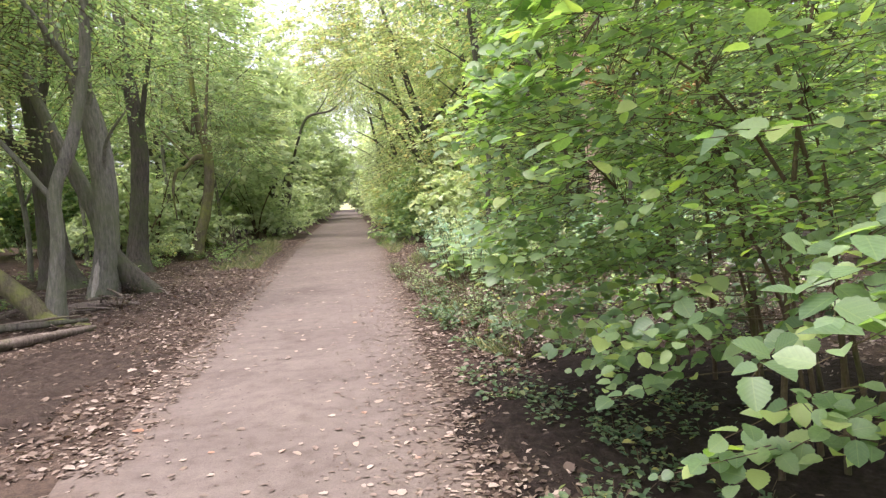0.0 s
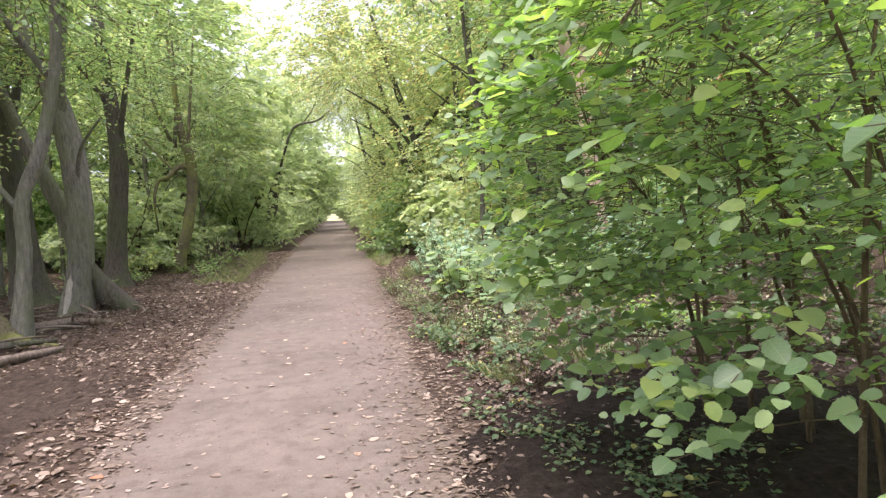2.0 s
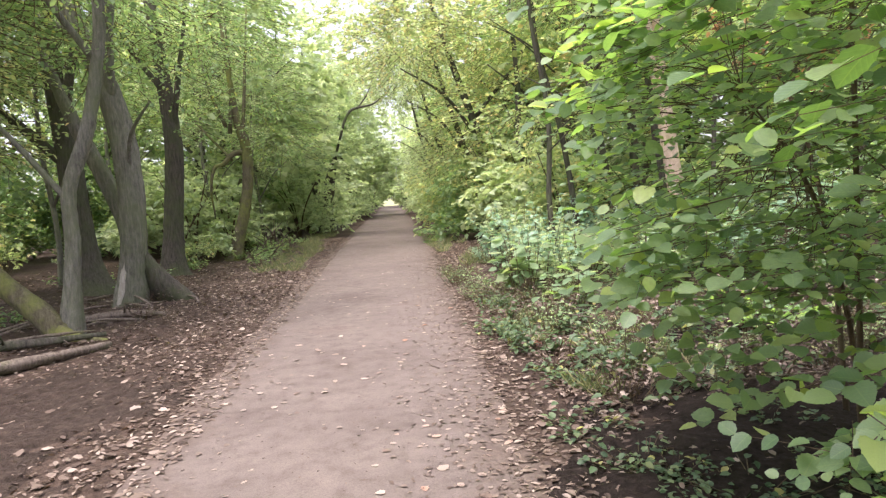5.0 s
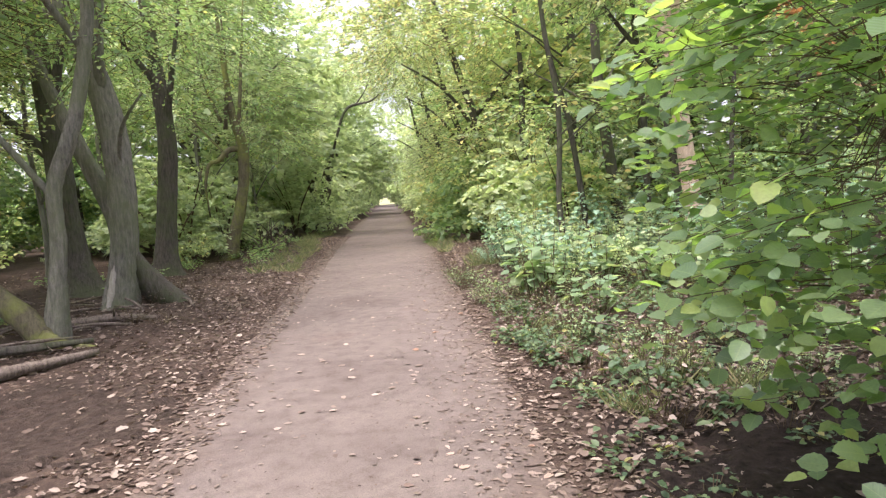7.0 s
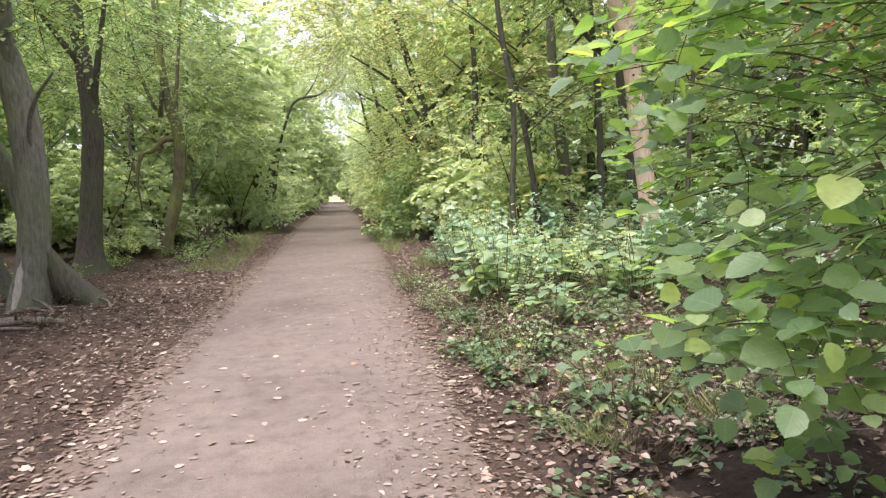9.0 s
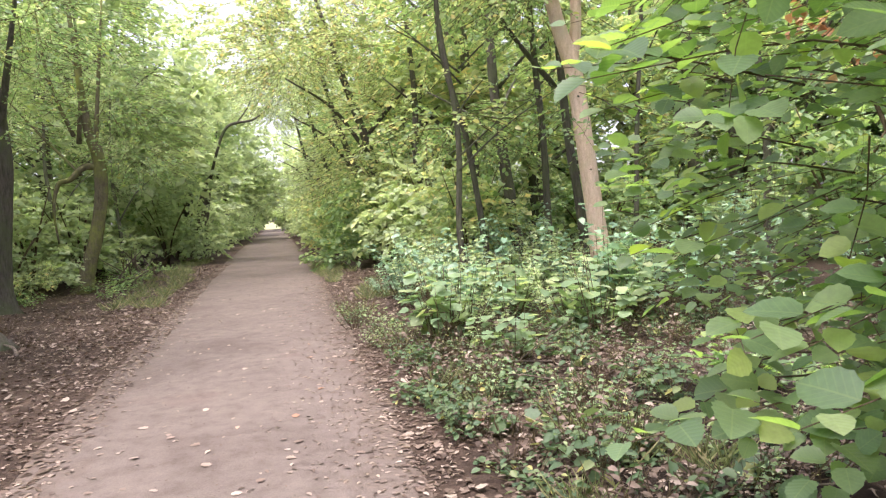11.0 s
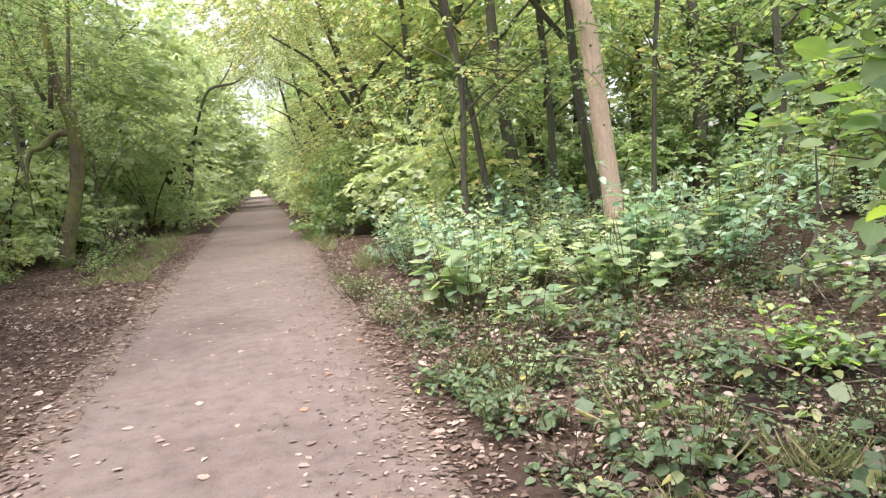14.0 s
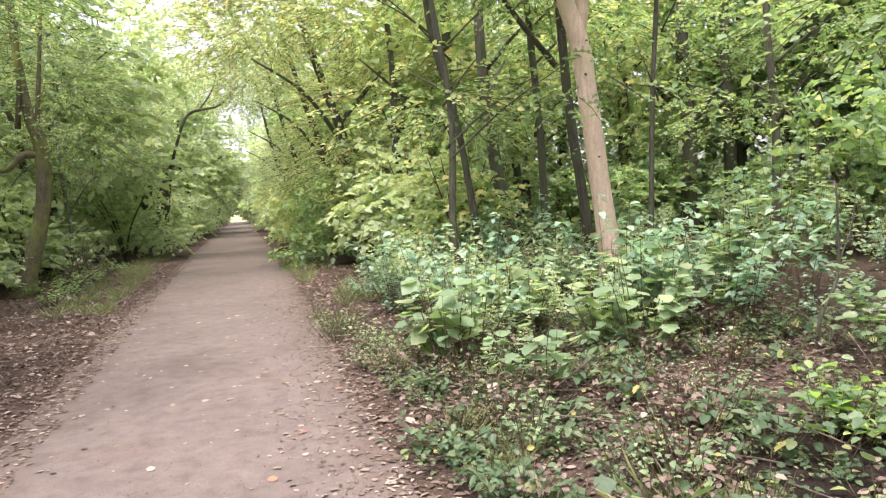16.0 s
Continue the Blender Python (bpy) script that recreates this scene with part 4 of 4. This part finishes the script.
scatter(herb("young_shrub", "light green shrub in flat layers of leaves", "shrub", "young shrubs", maple_leaf, POINTED, 0.11, 2.9, 0.95, 40, 10, 121), [(6.9, 11.0), (10.2, 12.4), (8.2, 8.0)], q)

for seed in range(3):
    scatter(herb("dry_weed", "brown withered weed with curled leaves", "weeds", "withered weeds", dry_leaf, POINTED, 0.05, 0.32, 0.28, 14, 3, 130 + seed), spots(46, 1.4, 6.2, 5.6, 12) + spots(3, -5, -3, 9, 16), q)
    scatter(herb("seedling", "small pale green seedling with a few broad leaves", "seedling", "seedlings in litter", herb_leaf, LOBED, 0.10, 0.28, 0.14, 5, 2, 140 + seed), spots(16, 1.5, 6.5, 5.6, 12.5), q)

# fine weeds between the brambles
for seed in range(4):
    scatter(herb("ground_weed", "small-leaved dull green weed with thin brown stalks", "weeds", "weeds among brambles", (herb_leaf, maple_leaf, herb_leaf, grass_blade)[seed], POINTED, (0.03, 0.04, 0.035, 0.028)[seed], (0.3, 0.42, 0.2, 0.5)[seed], 0.26, 18, 6, 180 + seed), spots(17, 1.35, 5.6, 5.6, 11.5) + spots(4, 1.2, 1.6, 7, 15), q)

# low hazel shoots on the right, and a crooked leafless sapling
for label, seed, places in (("low hazel shoots with fresh green leaves in litter", 160, [(3.35, 7.55)]), ("bushy green hazel regrowth beside brambles", 161, [(3.95, 7.3)])):
    scatter(herb("hazel_shoot", label, "shrub", "hazel shoots", hazel_leaf, ROUND, 0.085, 0.62, 0.4, 16, 9, seed), places, q, 0.85, 1.15)
crooked = thing("bare_sapling", "thin crooked dark sapling stem without leaves", "sapling", at=pose(5.0, 9.1, ground_height(5.0, 9.1)))
limb("stem", [(0, 0, -0.05, 0.022), (0.05, 0, 0.3, 0.018), (0.28, 0.03, 0.62, 0.016), (0.30, 0.02, 1.0, 0.013), (0.26, 0.0, 1.5, 0.007)], bark_dark, crooked, 7, 5, 0.1, 170)
limb("twig", [(0.29, 0.03, 0.75, 0.008), (0.5, 0.05, 1.1, 0.006), (0.62, 0.1, 1.5, 0.003)], bark_dark, crooked, 5, 3, 0.1, 171)
limb("twig", [(0.1, 0, 0.4, 0.007), (-0.15, -0.1, 0.6, 0.005), (-0.2, -0.2, 0.9, 0.002)], bark_dark, crooked, 5, 3, 0.1, 172)

# dead stems and fallen twigs
for k in range(190):
    if k >= 118:
        x, y = q.uniform(1.6, 5.6), q.uniform(5.8, 11)
    elif k < 20:
        x, y = q.uniform(-4.4, -3.1), q.uniform(21.5, 28)
    elif k < 76:
        x, y = q.uniform(2.2, 4.6), q.uniform(5.8, 12)
    else:
        x, y = q.uniform(-7.0, -2.8), q.uniform(7.5, 15)
    a, ln, lift = q.uniform(0, 6.28), q.uniform(0.35, 1.1), q.uniform(0.0, 0.25) if k >= 20 else q.uniform(0.3, 1.1)
    ln *= 1.6 if k < 20 or 76 <= k < 118 else 1
    thick = 1.8 if 76 <= k < 118 or k < 20 else 0.4 if k >= 118 else 0.6
    lift += 0.3 * (k >= 118) * (k % 2)
    if x > -4.2 and x < 0 and k >= 76:
        a = 1.6 + q.uniform(0, 3.0)
    ob = thing("fallen_twig", "bare brown dead twig lying in litter", "twig", "fallen twigs", at=pose(x, y, ground_height(x, y) + 0.01))
    limb("wood", [(0, 0, 0, 0.014 * thick), (0.5 * ln * math.cos(a), 0.5 * ln * math.sin(a), 0.5 * lift + 0.02, 0.011 * thick), (ln * math.cos(a + 0.15), ln * math.sin(a + 0.15), lift, 0.004)], dead_wood, ob, 5, 3, 0.1, 200 + k)


# ---- the wood beyond, both sides, ahead and behind ----
def far_tree(seed, mat, leaf, twig_count, tall, wide, low):
    q_ = np.random.default_rng(seed)
    ob = thing("woodland_tree", "leafy woodland tree of the dense forest edge", "tree", "woodland trees")
    limb("trunk", [(0, 0, -0.2, 0.22), (0.1, 0, tall * 0.25, 0.18), (q_.normal(0, 0.3), 0, tall * 0.55, 0.13), (q_.normal(0, 0.4), 0, tall * 0.92, 0.03)], bark_dark, ob, 8, 4, 0.08, seed, 0.4)
    for k in range(4):
        z0, a = tall * q_.uniform(0.25, 0.6), q_.uniform(0, 6.28)
        limb("branch", [(0.05, 0, z0, 0.07), (0.35 * wide * math.cos(a), 0.35 * wide * math.sin(a), z0 + 0.8, 0.05), (0.8 * wide * math.cos(a), 0.8 * wide * math.sin(a), z0 + 1.9, 0.015)], bark_dark, ob, 6, 3, 0.08, seed + k)
    lobes = []
    for k in range(9):
        a, z = q_.uniform(0, 6.28), low + (tall - low) * (k + 0.5) / 9
        r = wide * q_.uniform(0.2, 0.6)
        lobes.append((r * math.cos(a), r * math.sin(a), z, wide * q_.uniform(0.4, 0.6), wide * q_.uniform(0.4, 0.6), (tall - low) * q_.uniform(0.08, 0.14)))
    tree_crown(lobes, twig_count, 8, 0.75, leaf, mat, ob, droop=0.3, r_=q_, twigs=False, shell=0.4, blade=blade_far(0.75))
    return ob


def far_bush(seed, mat, leaf, twig_count, tall, wide):
    q_ = np.random.default_rng(seed)
    ob = thing("bush", "dense leafy bush at the path's edge", "bush", "bushes along the path")
    for k in range(5):
        a = q_.uniform(0, 6.28)
        limb("stem", [(0, 0, -0.05, 0.03), (0.2 * wide * math.cos(a), 0.2 * wide * math.sin(a), tall * 0.4, 0.025), (0.7 * wide * math.cos(a), 0.7 * wide * math.sin(a), tall * 0.85, 0.008)], twig_bark, ob, 5, 3, 0.08, seed + k)
    lobes = [(q_.normal(0, 0.4) * wide, q_.normal(0, 0.4) * wide, tall * z, wide * q_.uniform(0.35, 0.6), wide * q_.uniform(0.35, 0.6), tall * 0.18) for z in (0.2, 0.3, 0.45, 0.55, 0.7, 0.82)]
    tree_crown(lobes, twig_count, 8, 0.45, leaf, mat, ob, droop=0.25, r_=q_, twigs=False, shell=0.3, blade=blade_far(0.75))
    return ob


def line_up(first, places, q_, lo=0.85, hi=1.2):
    scatter(first, [(bent(x, y), y) for x, y in places], q_, lo, hi)


q = np.random.default_rng(77)
# bushes: the right edge from 14 m on, the left edge from 27 m on
right_edge = [(4.25 + 0.35 * q.normal(), y + q.normal() * 0.4) for y in np.arange(17, 34, 1.7)]
right_far = [(3.8 + 0.3 * q.normal(), y + q.normal() * 0.5) for y in np.arange(34, 80, 3)]
left_far = [(-4.3 + 0.3 * q.normal(), y + q.normal() * 0.5) for y in np.arange(33, 80, 3)]
deep_bush = [(q.uniform(8, 26), q.uniform(8, 42)) for _ in range(26)] + [(q.uniform(9, 22), q.uniform(19, 34)) for _ in range(14)] + [(q.uniform(-24, -10.5), q.uniform(20, 42)) for _ in range(16)]
left_near = [(-6.4 + 0.8 * q.normal(), y + q.normal() * 0.5) for y in np.arange(21, 33, 1.5)]
line_up(far_bush(301, yellow_leaf, 0.18, 280, 3.0, 1.6), right_edge[::3] + right_far[::2], q)
line_up(far_bush(302, forest_leaf, 0.18, 270, 2.6, 1.6), right_edge[1::3] + deep_bush, q)
line_up(far_bush(303, grey_leaf, 0.19, 280, 2.8, 1.7), right_edge[2::3] + left_near + left_far + right_far[1::2], q)

deep_right = [(q.uniform(6, 26), y + q.normal()) for y in np.arange(22, 60, 3.2)] + [(q.uniform(13, 30), q.uniform(0, 20)) for _ in range(9)]
edge_right = [(5.6 + q.uniform(0, 1.2), y) for y in np.arange(22, 75, 4.5)]
close_left = [(-12.0, 20.5), (-10.4, 26.0)]
deep_left = [(q.uniform(-28, -8.5), y + q.normal()) for y in np.arange(9, 60, 3.2)]
end = [(x, 84 + q.uniform(0, 5)) for x in (-10, -7, -4.6, 4.8, 7.5, 10.5)]
edge_left = [(-6.2 - q.uniform(0, 1.4), y) for y in np.arange(28, 75, 4.5)]
back_right = [(9, 31), (13, 29), (17, 27), (21, 25), (25, 22), (29, 18), (11, 36), (19, 33), (16, 22), (22, 17)]
# unseen trees at the camera's back, added to shade and bounce light
behind = [(q.uniform(3, 14), q.uniform(-16, -1)) for _ in range(6)] + [(q.uniform(-14, -5.5), q.uniform(-16, 4)) for _ in range(6)]
line_up(far_tree(311, yellow_leaf, 0.28, 500, 9.5, 3.2, 2.8), edge_right[::2] + deep_right[::4], q)
line_up(far_tree(312, forest_leaf, 0.28, 500, 10, 3.2, 3.0), edge_right[1::2] + back_right + deep_right[1::4] + deep_left[::3] + behind[::2], q)
line_up(far_tree(313, grey_leaf, 0.29, 520, 9.5, 3.4, 1.4), edge_left[::2] + deep_left[1::3] + deep_right[2::4] + end, q, 0.9, 1.2)
line_up(far_tree(315, grey_leaf, 0.36, 750, 14.0, 4.2, 1.6), [(-6.2, 45), (-5.8, 54), (-5.4, 64), (-5.2, 76), (5.8, 60), (5.6, 72), (-8, 95), (8.5, 95)], q, 0.95, 1.1)
line_up(far_tree(316, grey_leaf, 0.4, 700, 14.0, 4.4, 3.4), [(-6.6, 33), (-3.6, 62), (-4.4, 80), (4.8, 84), (-2.6, 108), (3.4, 114)], q, 0.95, 1.1)
line_up(far_bush(304, grey_leaf, 0.3, 420, 4.2, 2.4), [(-2.9, 101), (2.0, 102), (-2.5, 112), (2.3, 113)], np.random.default_rng(9))
line_up(far_tree(317, forest_leaf, 0.28, 520, 10, 3.2, 1.6), [(19, 20), (16.5, 17), (22.5, 22.5), (24, 17)], np.random.default_rng(10))
line_up(far_tree(314, forest_leaf, 0.28, 500, 8.5, 3.2, 1.6), edge_left[1::2] + deep_left[2::3] + close_left + deep_right[3::4] + behind[1::2], q, 0.8, 1.1)


# ---- leaf litter ----
def litter(name, label, n, place, size, seed, mat=dry_leaf, blade=None, tilt=0.35):
    q_ = np.random.default_rng(seed)
    xy = place(q_, n)
    mud_ = np.hypot((xy[:, 0] + 2.95) / 0.9, (xy[:, 1] - 6.8) / 1.6) < q_.uniform(0.75, 1.25, n)
    dark_ = (xy[:, 0] > 1.25) & (np.hypot((xy[:, 0] - 2.5) / 1.5, (xy[:, 1] - 3.1) / 2.9) < q_.uniform(0.8, 1.15, n))
    dark_ |= np.hypot((xy[:, 0] - 3.5) / 0.9, (xy[:, 1] - 7.1) / 1.1) < q_.uniform(0.7, 1.1, n)
    xy = xy[~(mud_ | dark_) | (q_.uniform(0, 1, n) < np.where(mud_, 0.3, 0.15))]
    n = len(xy)
    inside = np.array([path_edge(y, -1) - 0.1 < x < path_edge(y, 1) + 0.1 for x, y in xy])
    z = np.array([max(ground_height(x, y), path_top(x, y)) if on else ground_height(x, y) for (x, y), on in zip(xy, inside)])
    z = z + np.where(inside, q_.uniform(0.003, 0.008, n), q_.uniform(0.006, 0.022, n))
    flat = np.where(inside, 0.12, tilt)[:, None]
    a = q_.uniform(0, 6.28, n)
    al = np.stack([np.cos(a), np.sin(a), q_.normal(0, 0.2, n) * flat[:, 0] / 0.35], 1)
    up = np.array([0, 0, 1.0]) + q_.normal(0, 1, (n, 3)) * flat
    me = leaves_mesh(name, blade or blade_simple(0.5, 0.07), mat, np.column_stack([xy, z]), al, up, size * q_.uniform(0.5, 1.3, n))
    return tagged(new(name, me), label, "leaf litter", kind="stuff")


pale_scrap = leaf_material("pale_scrap", [(0.0, (0.09, 0.067, 0.055)), (0.5, (0.165, 0.128, 0.105)), (1.0, (0.31, 0.255, 0.215))], (1.0, 0.8, 0.6), 0.1, 0.7)


def left_strip(q_, n):
    y = 4.2 + 26 * q_.uniform(0, 1, n) ** 1.1
    return np.column_stack([path_mid(y) - path_half(y) + 0.35 - np.abs(q_.normal(0, 1.7, n)), y])


def right_strip(q_, n):
    y = 1 + 22 * q_.uniform(0, 1, n) ** 1.1
    return np.column_stack([path_mid(y) + path_half(y) - 0.15 + np.abs(q_.normal(0, 1.4, n)), y])


def on_path(q_, n):
    side = np.where(q_.uniform(0, 1, n) < 0.6, 1, -1)
    y = 2.5 + 24 * q_.uniform(0, 1, n) ** 1.3
    return np.column_stack([path_mid(y) + side * (path_half(y) - np.abs(q_.normal(0, 0.55, n))), y])


def deep_floor(q_, n):
    x = np.where(q_.uniform(0, 1, n) < 0.5, q_.uniform(-9, -3.5, n), q_.uniform(3, 9, n))
    return np.column_stack([x, q_.uniform(4, 22, n)])


litter("leaf_litter", "curled lobed dead leaves along both path edges", 3200, lambda q_, n: np.vstack([left_strip(q_, n // 2), right_strip(q_, n - n // 2)]), 0.07, 406, blade=blade_lobed(0.8))
litter("leaf_litter", "brown and buff dead leaves along the path's edge", 17000, left_strip, 0.058, 401)
litter("leaf_litter", "brown dead leaves under brambles and hazel", 10000, right_strip, 0.06, 402)
litter("leaf_litter", "small pale leaf scraps on trodden earth", 1700, on_path, 0.045, 403, pale_scrap, blade_lobed(0.7))
def glade(q_, n):
    return np.column_stack([q_.uniform(1.3, 6.5, n), q_.uniform(4.5, 13, n)])


litter("leaf_litter", "buff and brown dead leaves between brambles", 11000, glade, 0.06, 405)
litter("leaf_litter", "brown dead leaves on the wood's floor", 6000, deep_floor, 0.075, 404)

crumb = leaf_material("dark_crumb", [(0.0, (0.03, 0.022, 0.018)), (0.6, (0.075, 0.052, 0.04)), (1.0, (0.16, 0.115, 0.085))], (1, 1, 1), 0.05, 0.9)


def crumbs(q_, n):
    y = 2.4 + 20 * q_.uniform(0, 1, n) ** 1.4
    a = np.where(q_.uniform(0, 1, n) < 0.5, 1.05 - np.abs(q_.normal(0, 0.4, n)), q_.uniform(-1.1, 1.0, n))
    return np.column_stack([path_mid(y) + a * path_half(y), y])


def right_rim(q_, n):
    y = 2.4 + 17 * q_.uniform(0, 1, n) ** 1.3
    return np.column_stack([path_mid(y) + path_half(y) + 0.15 - np.abs(q_.normal(0, 0.4, n)), y])


litter("path_debris", "dark crumbs of bark, seeds and leaf on the path", 2600, crumbs, 0.02, 407, crumb)
litter("path_debris", "brown broken leaf bits along the path's right edge", 3200, right_rim, 0.042, 408)

# single leaves lying on the path
q = np.random.default_rng(88)
shapes = [mesh_of("fallen_leaf", *blade_lobed(0.8), dry_leaf_single), mesh_of("fallen_leaf", *blade_round(0.55, fold=0.04, n=4), dry_leaf_single), mesh_of("fallen_leaf", *blade_simple(0.45, 0.06), dry_leaf_single)]
for k in range(240):
    y = 2.6 + 13 * q.uniform() ** 1.2
    x = path_mid(y) + path_half(y) * (1.0 - abs(q.normal(0, 0.45)) if q.uniform() < 0.55 else q.uniform(-1.1, 1.0))
    s = q.uniform(0.035, 0.085)
    ob = new("fallen_leaf", shapes[(0, 0, 1, 0, 2)[k % 5]])
    ob.matrix_basis = pose(x, y, max(ground_height(x, y), path_top(x, y)) + 0.005, q.normal(0, 4), q.normal(0, 4), q.uniform(0, 360)) @ Matrix.Diagonal((s, s, s, 1))
    tagged(ob, "dry buff fallen leaf lying on the earth path", "leaf", "fallen leaves on the path")

# bare dark soil: damp mud at the left edge, painted shade under the hazels
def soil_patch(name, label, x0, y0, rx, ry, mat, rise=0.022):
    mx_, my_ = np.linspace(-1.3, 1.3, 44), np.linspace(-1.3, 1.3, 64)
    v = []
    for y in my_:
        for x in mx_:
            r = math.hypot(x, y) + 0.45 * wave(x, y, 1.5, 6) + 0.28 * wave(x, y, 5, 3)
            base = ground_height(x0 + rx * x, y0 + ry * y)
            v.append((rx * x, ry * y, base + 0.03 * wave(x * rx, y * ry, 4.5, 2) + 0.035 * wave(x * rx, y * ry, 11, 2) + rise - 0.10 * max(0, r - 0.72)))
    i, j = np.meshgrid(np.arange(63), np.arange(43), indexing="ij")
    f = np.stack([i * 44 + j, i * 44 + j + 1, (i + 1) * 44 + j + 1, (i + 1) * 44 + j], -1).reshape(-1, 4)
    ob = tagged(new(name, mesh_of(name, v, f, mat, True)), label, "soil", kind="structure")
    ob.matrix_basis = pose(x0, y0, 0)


soil_patch("mud_patch", "patch of dark damp mud beside the path", -2.95, 6.8, 1.1, 1.9, dark_mud)
# soil sheets that paint in the shade around and under the hazels
soil_patch("humus_patch", "dark soil among hazel shoots and brambles, shade in its colour", 3.5, 7.1, 1.1, 1.3, shade_soil, 0.03)
soil_patch("humus_patch", "blackish bare soil under the hazel bushes, their shade in its colour", 2.6, 3.1, 1.75, 3.5, shade_soil, 0.03)

# white birch log lying among the shrubs
birch_bark = bark_material("birch_bark", (0.34, 0.32, 0.29), (0.60, 0.58, 0.54), (0.10, 0.09, 0.08), 0.5)
cut_wood = bark_material("cut_wood", (0.10, 0.07, 0.05), (0.20, 0.15, 0.10), (0.1, 0.08, 0.06), 0.2)
birch = thing("birch_log", "short white birch log with a dark cut end", "log", at=pose(6.05, 9.5, ground_height(6.05, 9.5) + 0.11))
limb("bark", [(0, 0, 0, 0.085), (0.6, 0.15, 0.01, 0.085), (1.3, 0.35, 0.0, 0.08)], birch_bark, birch, 12, 3, 0.03, 91)
limb("cut_end", [(-0.012, -0.003, 0, 0.074), (0.03, 0.008, 0, 0.076)], cut_wood, birch, 12, 1, 0.03, 92, label="dark rotten cut face")

# yellowed broad leaves standing out of the weeds
for seed, (x, y) in enumerate(((2.0, 6.7), (2.35, 7.2), (2.9, 6.9), (3.6, 7.4))):
    ob = herb("seedling", "yellowing broad-leaved seedling in dead leaves", "seedling", "seedlings in litter", yellow_leaf, ROUND, 0.09, 0.2, 0.12, 4, 2, 150 + seed)
    ob.matrix_basis = pose(x, y, ground_height(x, y), 0, 0, 70 * seed)

# one reddish withered leaf at the path's edge
ob = new("fallen_leaf", mesh_of("fallen_leaf", *blade_lobed(0.7), leaf_material("red_dry_leaf", [(0.0, (0.38, 0.13, 0.09)), (1.0, (0.46, 0.18, 0.12))], (1, 0.7, 0.6), 0.1, 0.6)))
ob.matrix_basis = pose(1.53, 7.76, ground_height(1.53, 7.76) + 0.025, 12, -10, 60) @ Matrix.Diagonal((0.15, 0.15, 0.15, 1))
tagged(ob, "large reddish withered leaf at the path's edge", "leaf")
